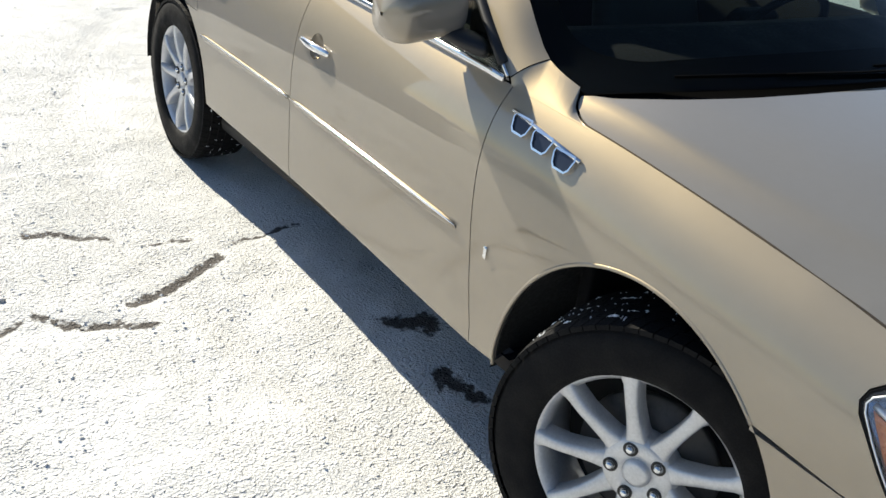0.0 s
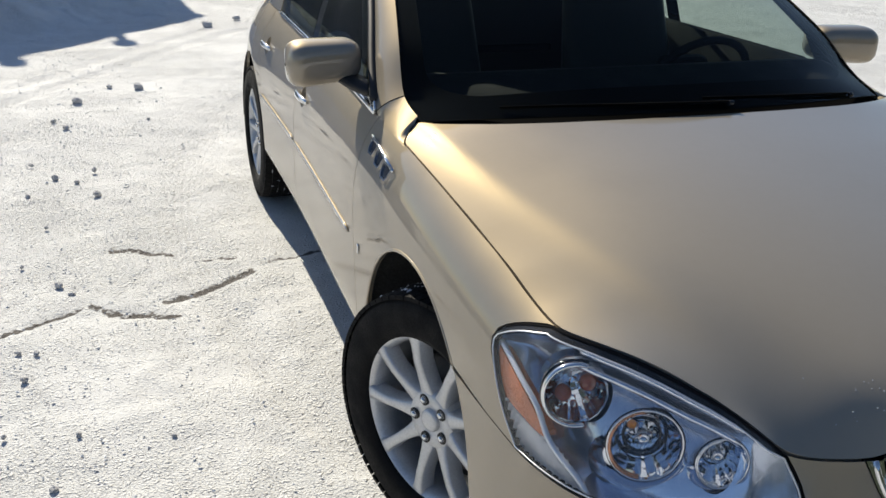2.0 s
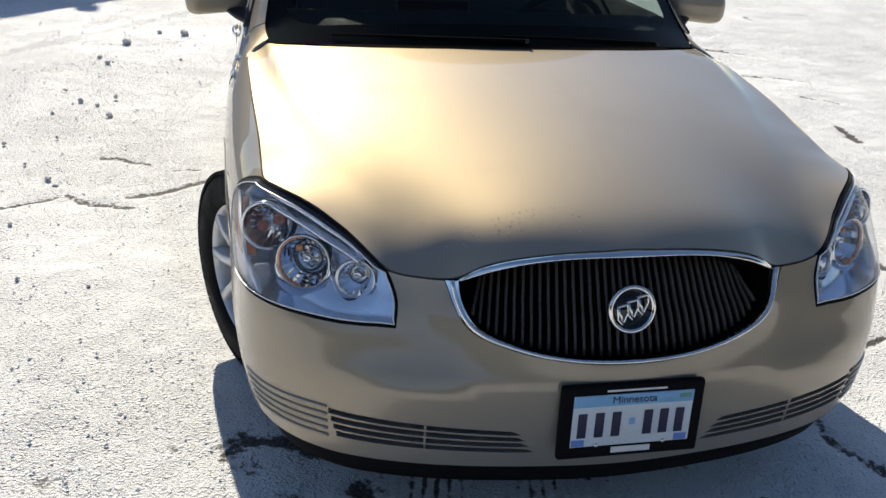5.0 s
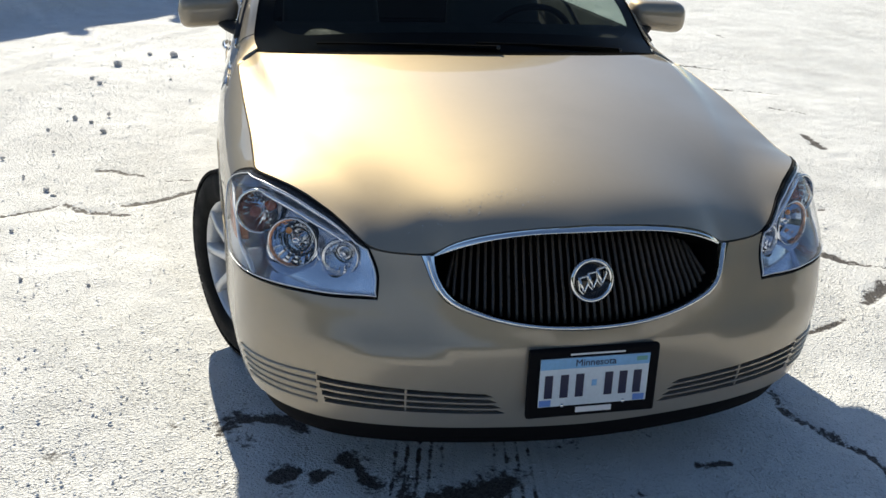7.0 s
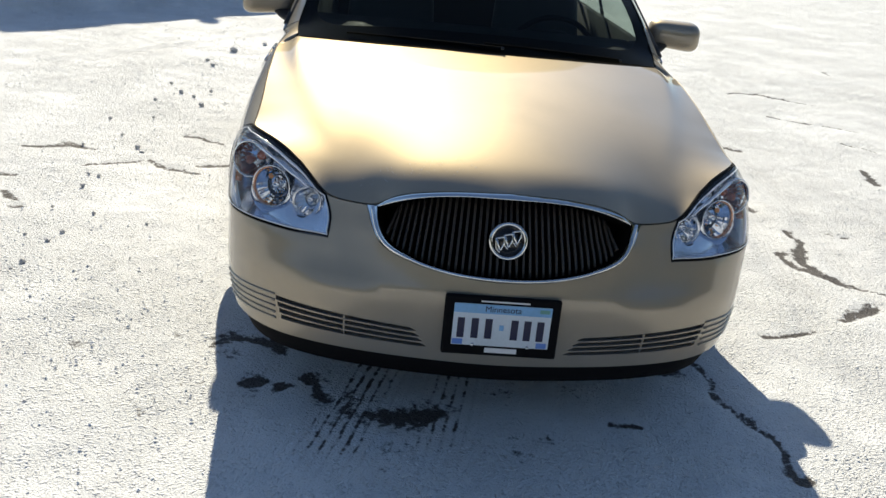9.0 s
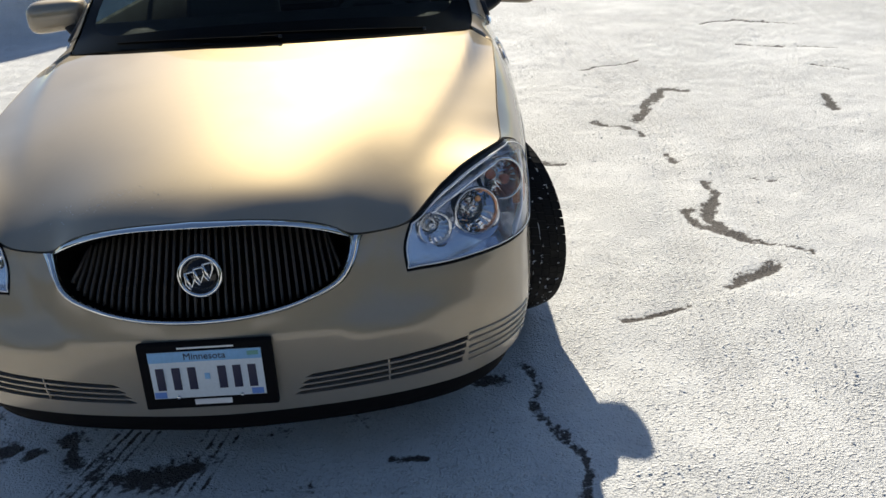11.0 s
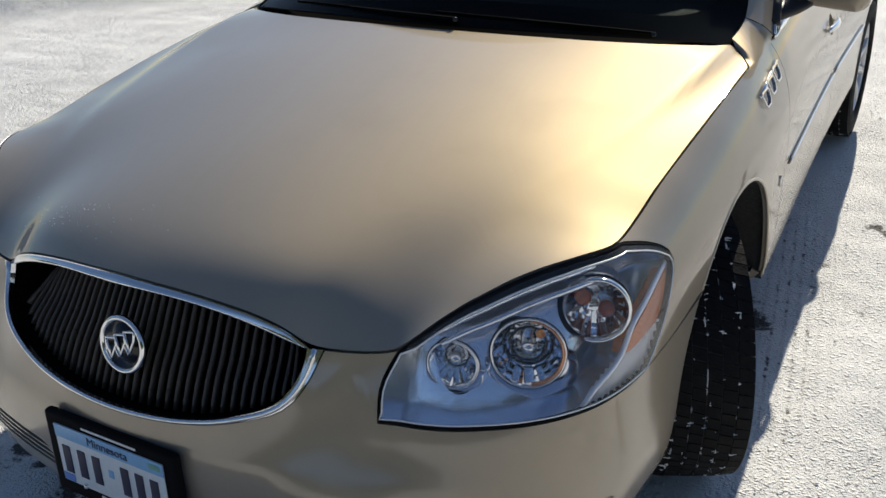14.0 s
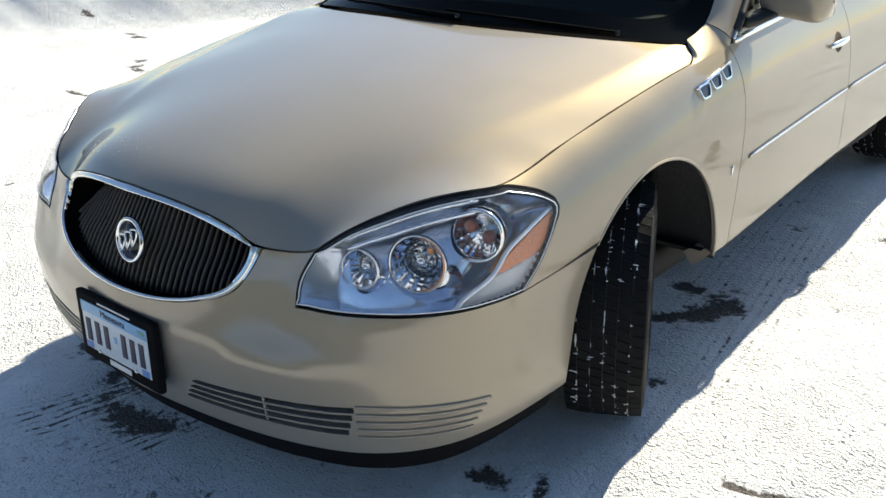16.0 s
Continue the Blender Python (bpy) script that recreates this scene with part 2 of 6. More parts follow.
def rounded_box(name, size, bevel=0.01, segments=2, at=(0, 0, 0), taper=None):
    bm = bmesh.new()
    bmesh.ops.create_cube(bm, size=1)
    for v in bm.verts:
        v.co = Vector((v.co.x * size[0], v.co.y * size[1], v.co.z * size[2]))
        if taper and v.co.z > 0:
            v.co.x, v.co.y = v.co.x * taper[0], v.co.y * taper[1]
    bmesh.ops.bevel(bm, geom=bm.edges[:], offset=bevel, segments=segments, profile=0.6, affect="EDGES")
    bmesh.ops.translate(bm, verts=bm.verts, vec=at)
    me = bpy.data.meshes.new(name)
    bm.to_mesh(me)
    bm.free()
    me.shade_smooth()
    return me


def shrink(poly, d):
    """A closed outline moved inwards by d."""
    p = np.asarray(poly, float)
    area = 0.5 * np.sum(p[:, 0] * np.roll(p[:, 1], -1) - np.roll(p[:, 0], -1) * p[:, 1])
    t = np.roll(p, -1, 0) - np.roll(p, 1, 0)
    t /= np.linalg.norm(t, axis=1)[:, None] + 1e-9
    return p + np.stack([-t[:, 1], t[:, 0]], 1) * d * np.sign(area)


def dense(poly, step):
    """A closed outline with points no further apart than step."""
    out = []
    p = np.asarray(poly, float)
    for a, b in zip(p, np.roll(p, -1, 0)):
        k = max(1, int(np.ceil(np.linalg.norm(b - a) / step)))
        out += [a + (b - a) * i / k for i in range(k)]
    return np.array(out)


def inside(poly, pts):
    x, y = pts[:, 0], pts[:, 1]
    hit = np.zeros(len(pts), bool)
    for (ax, ay), (bx, by) in zip(poly, np.roll(poly, -1, 0)):
        if ay != by:
            hit ^= ((ay > y) != (by > y)) & (x < (bx - ax) * (y - ay) / (by - ay) + ax)
    return hit


def skin(name, surface, outer, holes=(), step=0.03, depth=0.014, lift=0.0, edge=0.025):
    """A panel cut out of a smooth surface(u, v) -> places, normals, with its rim turned in by depth."""
    from mathutils.geometry import delaunay_2d_cdt
    loops = [dense(outer, edge)] + [dense(h, edge) for h in holes]
    verts, edges = [], []
    for lp in loops:
        k = len(verts)
        verts += list(lp)
        edges += [(k + i, k + (i + 1) % len(lp)) for i in range(len(lp))]
    lo, hi = loops[0].min(0), loops[0].max(0)
    gx, gy = np.meshgrid(np.arange(lo[0] + step / 2, hi[0], step), np.arange(lo[1] + step / 2, hi[1], step))
    g = np.stack([gx.ravel(), gy.ravel()], 1)
    keep = inside(loops[0], g)
    for lp in loops[1:]:
        keep &= ~inside(lp, g)
    g = g[keep]
    border = np.array(verts)
    far = np.array([np.min(np.sum((border - q) ** 2, 1)) > (0.35 * step) ** 2 for q in g]) if len(g) else np.zeros(0, bool)
    verts += list(g[far])
    res = delaunay_2d_cdt([Vector((float(a), float(b))) for a, b in verts], edges, [], 0, 1e-7)
    uv = np.array([(v.x, v.y) for v in res[0]])
    tri = np.array([f for f in res[2] if len(f) == 3])
    mid = uv[tri].mean(1)
    ok = inside(loops[0], mid)
    for lp in loops[1:]:
        ok &= ~inside(lp, mid)
    e1, e2 = uv[tri[:, 1]] - uv[tri[:, 0]], uv[tri[:, 2]] - uv[tri[:, 0]]
    ok &= np.abs(e1[:, 0] * e2[:, 1] - e1[:, 1] * e2[:, 0]) > 2e-7
    tri = tri[ok]
    used, tri = np.unique(tri, return_inverse=True)
    tri, uv = tri.reshape(-1, 3), uv[used]
    place, normal = surface(uv[:, 0], uv[:, 1])
    place = place + lift * normal
    a, b, c = (place[tri[:, k]] for k in range(3))
    flip = np.einsum("ij,ij->i", np.cross(b - a, c - a), normal[tri[:, 0]]) < 0
    tri[flip] = tri[flip][:, ::-1]
    count = {}
    for f in tri:
        for k in range(3):
            e = (int(f[k]), int(f[(k + 1) % 3]))
            count[e] = 1
    rim = [e for e in count if (e[1], e[0]) not in count]
    n0 = len(place)
    verts3, faces, normals = list(place), [tuple(f) for f in tri], list(normal)
    if depth:
        idx = {}
        for e in rim:
            for i in e:
                if i not in idx:
                    idx[i] = len(verts3)
                    verts3.append(place[i] - depth * normal[i])
        for i, j in rim:
            faces.append((j, i, idx[i], idx[j]))
    me = raw(name, verts3, faces)
    flat = [Vector(n).normalized() for n in normals]
    split = []
    for p in me.polygons:
        if len(p.vertices) == 3:
            split += [flat[i] for i in p.vertices]
        else:
            split += [p.normal.copy() for _ in p.vertices]
    me.normals_split_custom_set(split)
    return me


# the shape of the car's body ------------------------------------------------
# x across (driver's side is +), y from the nose to the tail, z up
OUTLINE = [(0, -0.03), (0.24, -0.012), (0.45, 0.025), (0.60, 0.072), (0.70, 0.122), (0.79, 0.200), (0.855, 0.300), (0.893, 0.42), (0.915, 0.60),
           (0.927, 0.85), (0.929, 1.1), (0.919, 1.45), (0.907, 1.75), (0.887, 2.2), (0.862, 2.8), (0.832, 3.4), (0.798, 4.0), (0.752, 4.4), (0.68, 4.7), (0.58, 4.9), (0.42, 5.02),
           (0.22, 5.07), (0, 5.09)]
_o = spline([(-0.24, -0.012)] + OUTLINE + [(-0.25, 5.08)], 1400)
_o = _o[(np.argmin(np.abs(_o[:300, 0]))):]
_o = _o[: 700 + np.argmin(np.abs(_o[700:, 0]))]
_s = np.r_[0, np.cumsum(np.linalg.norm(np.diff(_o, axis=0), axis=1))]
_t = np.gradient(_o, axis=0)
_t /= np.linalg.norm(_t, axis=1)[:, None]
_n = np.stack([_t[:, 1], -_t[:, 0]], 1)


def near(x, y):
    """How far along the outline the point nearest to (x, y) lies."""
    return float(_s[np.argmin((_o[:, 0] - x) ** 2 + (_o[:, 1] - y) ** 2)])


K = [0.0, 0.2, 0.33, near(0.41, 0.0), near(0.53, 0.05), near(0.70, 0.135), near(0.83, 0.275), near(0.9, 0.53), near(0.93, 0.85), near(0.93, 1.15), near(0.93, 1.43), near(0.93, 1.75),
     near(0.93, 2.6), near(0.93, 3.6), near(0.9, 4.4), near(0.72, 4.95), float(_s[-1])]
K_TOP = [0.0, 0.15, 0.285, 0.385, 0.43, K[4], near(0.561, 0.168), 0.642, 0.695, 0.745, 0.835, 0.925, 1.015, 1.105, near(0.812, 0.535)] + K[8:]
Z_TOP = [0.813, 0.805, 0.787, 0.757, 0.726, 0.728, 0.735, 0.757, 0.780, 0.794, 0.812, 0.828, 0.842, 0.850, 0.850, 0.896, 0.936, 0.962, 0.972, 0.985, 0.995, 1.005, 1.01, 1.01]
INSET = [0.100, 0.100, 0.102, 0.104, 0.106, 0.118, 0.108, 0.088, 0.091, 0.088, 0.081, 0.080, 0.085, 0.095, 0.110, 0.13, 0.12]
POWER = [1.1, 1.05, 0.95, 0.85, 0.80, 1.3, 2.2, 4.5, 4.6, 4.5, 4.4, 4.0, 3.4, 3.4, 3.0, 2.5, 2.5]
SLOPE_S = [0.0, near(0.561, 0.168), 0.708, 0.805, 0.902, 0.999, 1.096, near(0.812, 0.535), 1.3, 1.45, 6.0]    # the lamps lean back
SLOPE = [0.0, 0.0, 0.019, 0.041, 0.047, 0.037, 0.012, -0.010, -0.004, 0.0, 0.0]
Z_LOW = [0.50, 0.50, 0.495, 0.49, 0.49, 0.49, 0.50, 0.55, 0.55, 0.55, 0.55, 0.55, 0.55, 0.55, 0.55, 0.55, 0.55]


def top_z(s):
    return smooth_at(np.abs(s), K_TOP, Z_TOP)


def body_point(s, z):
    a = np.abs(s)
    base = np.stack([np.interp(a, _s, _o[:, 0]), np.interp(a, _s, _o[:, 1])], 1)
    n = np.stack([np.interp(a, _s, _n[:, 0]), np.interp(a, _s, _n[:, 1])], 1)
    n /= np.linalg.norm(n, axis=1)[:, None]
    zt = top_z(a)
    top, power, zl = (smooth_at(a, K, v) for v in (INSET, POWER, Z_LOW))
    w = np.clip((z - zl) / (zt - zl), 0, 1.3)
    soft = np.where(w > 0, w, 0)
    d = top * soft**power + smooth_at(a, SLOPE_S, SLOPE) * soft**3
    d = d + 0.045 * np.clip((0.42 - z) / 0.18, 0, 2) ** 2 * 0.6
    d = d + 0.10 * np.clip((0.355 - z) / 0.1, 0, 1) ** 1.5 * (a > K[8])
    # the bumper: its skin stands proud round the grille and under the lamps, and swells above the lower slots
    ahead = np.clip((K[7] - a) / (K[7] - K[6]), 0, 1)
    oval = np.maximum(np.hypot(a / 0.445, np.minimum(z - 0.727, 0) / 0.172) - 1, 0) * 0.17
    under = np.hypot(np.maximum(0.612 - z, 0), np.maximum(0.56 - a, 0))
    inward = np.maximum(np.exp(-((oval / 0.034) ** 1.5)), np.exp(-((under / 0.040) ** 1.5)))
    fade = np.clip((0.715 - z) / 0.07, 0, 1)
    d = d + (-0.006 * inward * fade * fade * (3 - 2 * fade) - 0.004 * np.exp(-(((z - 0.465) / 0.065) ** 2))) * ahead
    xy = base - n * d[:, None]
    return np.stack([np.sign(s + 1e-12) * xy[:, 0], xy[:, 1], z], 1)


def body(s, z):
    """The outer skin at a length s round the outline (minus: passenger's side) and a height, with its normal."""
    s, z = np.asarray(s, float), np.asarray(z, float)
    e = 0.004
    p = body_point(s, z)
    du = body_point(s + e, z) - body_point(s - e, z)
    dv = body_point(s, z + e) - body_point(s, z - e)
    n = np.cross(du, dv)
    n /= np.linalg.norm(n, axis=1)[:, None] + 1e-12
    return p, n


S_COWL = near(0.925, 1.44)
_ts = np.linspace(0, S_COWL + 0.02, 260)
_tp = body_point(_ts, top_z(_ts))
# the hood's height over (x / 0.83)^2 and (y - 0.8) / 0.75, as a short series in both
CROWN = np.array([[0.92537, 0.10827, -0.00713, 0.00038, -0.00127], [-0.02718, -0.01147, 0.01282, -0.00746, -0.0028],
                  [0.01625, -0.03566, 0.02185, -0.01055, 0.0014], [0.00818, -0.01115, 0.01242, -0.00561, 0.0036]])
_nose = _ts <= near(0.812, 0.535)                          # its front edge, from the grille to the lamp's rear


def ease(v):
    v = np.clip(v, 0, 1)
    return v * v * (3 - 2 * v)


def hood_base(x, y):
    """The crown, with a shoulder on either side that runs from the lamp to the rear corner."""
    a = np.abs(x)
    crown = np.polynomial.chebyshev.chebval2d((a / 0.83) ** 2 * 2 - 1, (y - 0.8) / 0.75, CROWN)
    keen = 0.016 - 0.010 * ease((y - 0.5) / 0.8)                # sharp at the glass, softer towards the lamp
    past = keen * np.logaddexp(0, (a - (0.575 + 0.345 * (y - 0.42) - 0.155 * (y - 0.42) ** 2)) / keen)
    rise = smooth_at(np.clip(y, 0.3, 1.55).ravel(), [0.3, 0.6, 0.75, 0.9, 1.1, 1.2, 1.3, 1.4, 1.55], [0.006, 0.0067, 0.0144, 0.0141, 0.0111, 0.0099, 0.0091, 0.0063, -0.0016]).reshape(np.shape(y))
    return crown - (0.011 + 0.019 * ease((y - 0.9) / 0.5)) * (1 - np.exp(-past / 0.035)) * ease((y - 0.28) / 0.25) + rise * np.clip((a - 0.60) / 0.235, 0, 1.1) ** 2


def nose_bow(x, y):
    """The long, gentle fall of the hood towards the nose."""
    a = np.abs(x)
    return (0.14 * (1 - ease((a - 0.45) / 0.30)) + 0.08 * np.exp(-(((a - 0.46) / 0.14) ** 2))) * 0.11 * np.logaddexp(0, (0.205 + 0.75 * a * a - y) / 0.11)


def nose_roll(x, y):
    """How far a place lies ahead of the bend at which the hood turns down to the grille."""
    return 0.030 * np.logaddexp(0, (0.128 + 0.32 * x * x - y) / 0.030)


_edge = _tp[_nose]
_drop = (hood_base(_edge[:, 0], _edge[:, 1]) - nose_bow(_edge[:, 0], _edge[:, 1]) - _edge[:, 2]) / np.maximum(nose_roll(_edge[:, 0], _edge[:, 1]), 0.012)
_across = np.linspace(0, 0.83, 84)
_drop = np.interp(_across, _edge[:, 0], _drop)
_bell = np.exp(-(np.arange(-6, 7) / 2.6) ** 2)
_drop = np.convolve(np.r_[_drop[6:0:-1], _drop, np.full(6, _drop[-1])], _bell / _bell.sum(), "valid")


def hood_z(x, y):
    """The crowned hood, rolled down to meet its front edge."""
    a = np.abs(x)
    return hood_base(a, y) - nose_bow(a, y) - np.interp(a, _across, _drop) * nose_roll(a, y)


def hood_surface(x, y):
    x, y = np.asarray(x, float), np.asarray(y, float)
    e = 0.006
    z = hood_z(x, y)
    n = np.stack([-(hood_z(x + e, y) - hood_z(x - e, y)) / (2 * e), -(hood_z(x, y + e) - hood_z(x, y - e)) / (2 * e), np.ones_like(x)], 1)
    n /= np.linalg.norm(n, axis=1)[:, None]
    return np.stack([x, y, z], 1), n


# ground ---------------------------------------------------------------------
CRACKS = []


def crack(width, *points):
    CRACKS.append((width, np.array(points, float)))


crack(0.03, (-1.39, 2.63), (-1.20, 2.73), (-1.03, 2.84))
crack(0.015, (-0.95, 2.93), (-0.68, 3.00))
crack(0.025, (-1.70, 2.65), (-1.59, 2.58), (-1.40, 2.46))
crack(0.03, (-1.59, 3.25), (-1.34, 3.11))
crack(0.015, (-1.22, 3.05), (-1.10, 2.99))
crack(0.012, (-2.00, 2.47), (-1.77, 2.60))
crack(0.1, (-2.21, 2.82), (-2.06, 2.76))
crack(0.035, (-2.46, 2.74), (-2.20, 2.80))
crack(0.012, (-2.03, 2.44), (-1.89, 2.52))
crack(0.03, (-2.37, 2.22), (-2.27, 2.24))
crack(0.025, (-2.24, 1.98), (-2.14, 1.87))
crack(0.02, (-2.16, 1.76), (-2.10, 1.77))
crack(0.1, (-0.31, 0.09), (-0.19, 0.10))
crack(0.12, (-0.87, 0.56), (-0.75, 0.52))
crack(0.06, (-0.73, 0.31), (-0.69, 0.23))
crack(0.05, (-0.57, 0.34), (-0.56, 0.27), (-0.50, 0.19))
crack(0.05, (-0.75, 0.29), (-0.67, 0.25))
crack(0.02, (0.44, 0.10), (0.54, 0.10))
crack(0.03, (2.94, 6.15), (3.25, 6.22), (3.68, 5.86))
crack(0.03, (3.00, 5.27), (3.27, 5.07))
crack(0.015, (3.39, 5.05), (3.65, 4.94))
crack(0.02, (3.28, 4.45), (3.46, 4.25))
crack(0.05, (3.04, 3.66), (3.00, 3.34))
crack(0.03, (1.93, 2.25), (1.91, 2.06), (1.83, 1.83), (1.83, 1.61), (1.96, 1.47), (2.14, 1.35))
crack(0.02, (1.25, 0.85), (1.42, 0.90), (1.55, 0.97))
crack(0.04, (1.74, 1.09), (1.92, 1.23))
crack(0.012, (2.13, 2.26), (2.29, 2.22))
crack(0.08, (4.68, 7.89), (4.71, 7.73))
crack(0.025, (0.90, 0.61), (0.91, 0.39), (0.95, 0.23), (1.00, 0.03), (1.01, -0.19))
crack(0.03, (1.58, 3.42), (1.81, 3.10))
crack(0.05, (1.79, 3.39), (1.95, 3.70), (2.07, 4.06), (2.27, 3.98))
crack(0.03, (1.86, 2.75), (1.86, 2.57))
crack(0.04, (1.77, 1.90), (1.77, 1.68), (1.89, 1.52))
crack(0.04, (1.10, 2.71), (1.25, 2.64))
crack(0.02, (1.64, 4.73), (2.10, 4.90))
crack(0.06, (0.76, 0.52), (0.78, 0.54))
crack(0.03, (-4.38, 2.20), (-4.08, 2.19))
crack(0.08, (-4.51, 2.85), (-4.88, 3.11))
crack(0.08, (-5.59, 3.51), (-5.96, 3.76))
crack(0.06, (-6.53, 4.69), (-6.54, 4.49))
crack(0.04, (-7.80, 4.19), (-7.11, 4.37))
crack(0.04, (-6.84, 3.77), (-6.68, 4.04))
crack(0.02, (-2.75, 0.90), (-2.73, 0.95))
crack(0.08, (0.72, 1.60), (0.85, 1.82))
crack(0.05, (0.61, 1.84), (0.69, 1.85))
crack(0.06, (-0.73, 2.21), (-0.60, 2.16))
crack(0.05, (-0.73, 1.87), (-0.70, 1.73))


def axis_steps(fine_lo, fine_hi, step, far):
    mid = list(np.arange(fine_lo, fine_hi + step / 2, step))
    d, x, up = step, mid[-1], []
    while x < far:
        d *= 1.09
        x += d
        up.append(x)
    d, x, down = step, mid[0], []
    while x > -far:
        d *= 1.09
        x -= d
        down.append(x)
    return np.array(down[::-1] + mid + up)


def fbm(x, y, size, seed, octaves=4):
    """Soft random hills from sums of turned waves on a lattice."""
    rng = np.random.default_rng(seed)
    out = np.zeros_like(x)
    amp = 1.0
    for o in range(octaves):
        f = 2.0**o / size
        lattice = rng.standard_normal((64, 64))
        u, v = (x * f) % 64, (y * f) % 64
        i, j = np.floor(u).astype(int) % 64, np.floor(v).astype(int) % 64
        fu, fv = u - np.floor(u), v - np.floor(v)
        fu, fv = fu * fu * (3 - 2 * fu), fv * fv * (3 - 2 * fv)
        i1, j1 = (i + 1) % 64, (j + 1) % 64
        out += amp * ((lattice[i, j] * (1 - fu) + lattice[i1, j] * fu) * (1 - fv) + (lattice[i, j1] * (1 - fu) + lattice[i1, j1] * fu) * fv)
        amp *= 0.5
    return out / 1.5


def build_ground():
    xs, ys = axis_steps(-3.4, 3.8, 0.021, 900), axis_steps(-1.6, 11.0, 0.024, 900)
    X, Y = np.meshgrid(xs, ys, indexing="ij")
    x, y = X.ravel(), Y.ravel()
    close = np.exp(-(np.maximum(np.hypot(x, y - 2) - 5, 0) / 6) ** 2)
    z = (0.007 * fbm(x, y, 0.5, 1) + 0.0042 * fbm(x, y, 0.085, 2, 2) * (0.6 + 0.4 * np.clip(fbm(x, y, 0.8, 21, 2), -1, 1))) * close + 0.03 * fbm(x, y, 9.0, 3, 2) * np.clip((np.hypot(x, y - 2) - 6) / 20, 0, 1)
    bare = np.full(len(x), -1.0)
    wob = 0.035 * fbm(x, y, 0.16, 5, 3)
    wobw = fbm(x, y, 0.12, 6, 3)
    for w, pts in CRACKS:
        lo, hi = pts.min(0) - 0.3, pts.max(0) + 0.3
        sel = np.flatnonzero((x > lo[0]) & (x < hi[0]) & (y > lo[1]) & (y < hi[1]))
        q = np.stack([x[sel] + wob[sel], y[sel] + wob[sel] * 0.7], 1)
        best = np.full(len(sel), 9.0)
        for a, b in zip(pts[:-1], pts[1:]):
            ab = b - a
            u = np.clip(((q - a) @ ab) / (ab @ ab), 0, 1)
            best = np.minimum(best, np.linalg.norm(q - a - u[:, None] * ab, axis=1))
        v = 1 - best / (w * (0.75 + 0.35 * wobw[sel]).clip(0.25, 1.6) + 0.008)
        bare[sel] = np.maximum(bare[sel], v)
    # thawed and trodden patches before and beside the car
    spot = fbm(x, y, 0.11, 31, 4)
    wet = 0.9 * np.exp(-(((x + 0.35) / 0.75) ** 2 + ((y - 0.25) / 0.45) ** 2)) + 0.55 * np.exp(-(((x + 0.78) / 0.25) ** 2 + ((y - 1.81) / 0.9) ** 2))
    wet += 0.45 * np.exp(-(((x - 0.85) / 0.35) ** 2 + ((y - 1.6) / 1.2) ** 2)) + 0.35 * np.exp(-(((x + 1.6) / 0.3) ** 2 + ((y - 0.75) / 0.5) ** 2))
    wet += 0.5 * np.exp(-(((x - 0.75) / 0.22) ** 2 + ((y - 2.2) / 1.0) ** 2))
    bare = np.maximum(bare, spot * 0.42 + wet * 0.75 - 0.72)
    # grit squeezed up between the lugs of tyres that have rolled before the bumper, and beside the driver's doors
    tread, across = np.zeros(len(x)), np.zeros(len(x))
    path_a = -1.29 + 0.095 * (y - 3.35) ** 2
    path_c = -0.82 + 0.684 * (y - 8.26)
    path_b = 1.55 + 0.30 * np.exp(-((y - 3.2) / 1.6) ** 2)
    for cx, lean, y0, half_y, half_x, strength in ((-0.42, -0.26, 0.15, 0.50, 0.13, 0.95), (-0.11, -0.20, 0.15, 0.45, 0.10, 0.85), (0.93, -0.14, 1.9, 1.2, 0.15, 0.72), (0.66, -0.12, 2.4, 1.4, 0.12, 0.7),
                                                      (path_a, 0.0, 3.9, 4.6, 0.09, 0.45), (path_c, 0.0, 7.2, 3.6, 0.10, 0.45), (path_c - 0.34, 0.0, 7.2, 3.6, 0.09, 0.40), (path_b, 0.0, 3.4, 4.5, 0.09, 0.50), (path_b + 0.32, 0.0, 3.4, 4.5, 0.08, 0.46)):
        u = x - cx - lean * (y - y0) * (1 if np.ndim(cx) == 0 and cx > 0 else -1)
        w = strength * np.clip(1.5 - np.abs(u) / half_x, 0, 1) * np.clip(2 - 2 * np.abs(y - y0) / half_y, 0, 1)
        across = np.where(w > tread, u, across)
        tread = np.maximum(tread, w)
    # ploughed bank beyond the lot's edge, in the shade of the building
    du = (x + 2.49) * -0.777 + (y - 7.72) * 0.63
    dv = (x + 2.49) * 0.63 + (y - 7.72) * 0.777
    rise = np.clip((du - 0.5) / 1.3, 0, 1)
    z += 0.55 * rise * rise * (3 - 2 * rise) * np.clip((4.6 - dv) / 1.2, 0, 1) * (1 + 0.25 * fbm(x, y, 0.8, 11, 4)) * (y < 60)
    rub = np.clip(1 - np.abs(du - 1.2) / 1.6, 0, 1) * (np.abs(dv - 5.0) < 3)
    z += 0.03 * rub * np.clip(fbm(x, y, 0.25, 12, 3), 0, 2)
    # tyre tracks pressed into the snow, curving past the passenger's side, and along the driver's side
    def track(cx, width, depth):
        d = np.abs(x - cx)
        rib = 0.5 + 0.5 * np.sin(y * 2 * math.pi / 0.055 + 9 * d)
        return -depth * np.exp(-(d / width) ** 4) * (0.55 + 0.45 * rib)
    z += track(path_a, 0.09, 0.012) * close * ((y > 1.3) & (y < 6.6))
    z += (track(path_c, 0.10, 0.014) + track(path_c - 0.34, 0.09, 0.012)) * ((y > 5.0) & (y < 9.2))
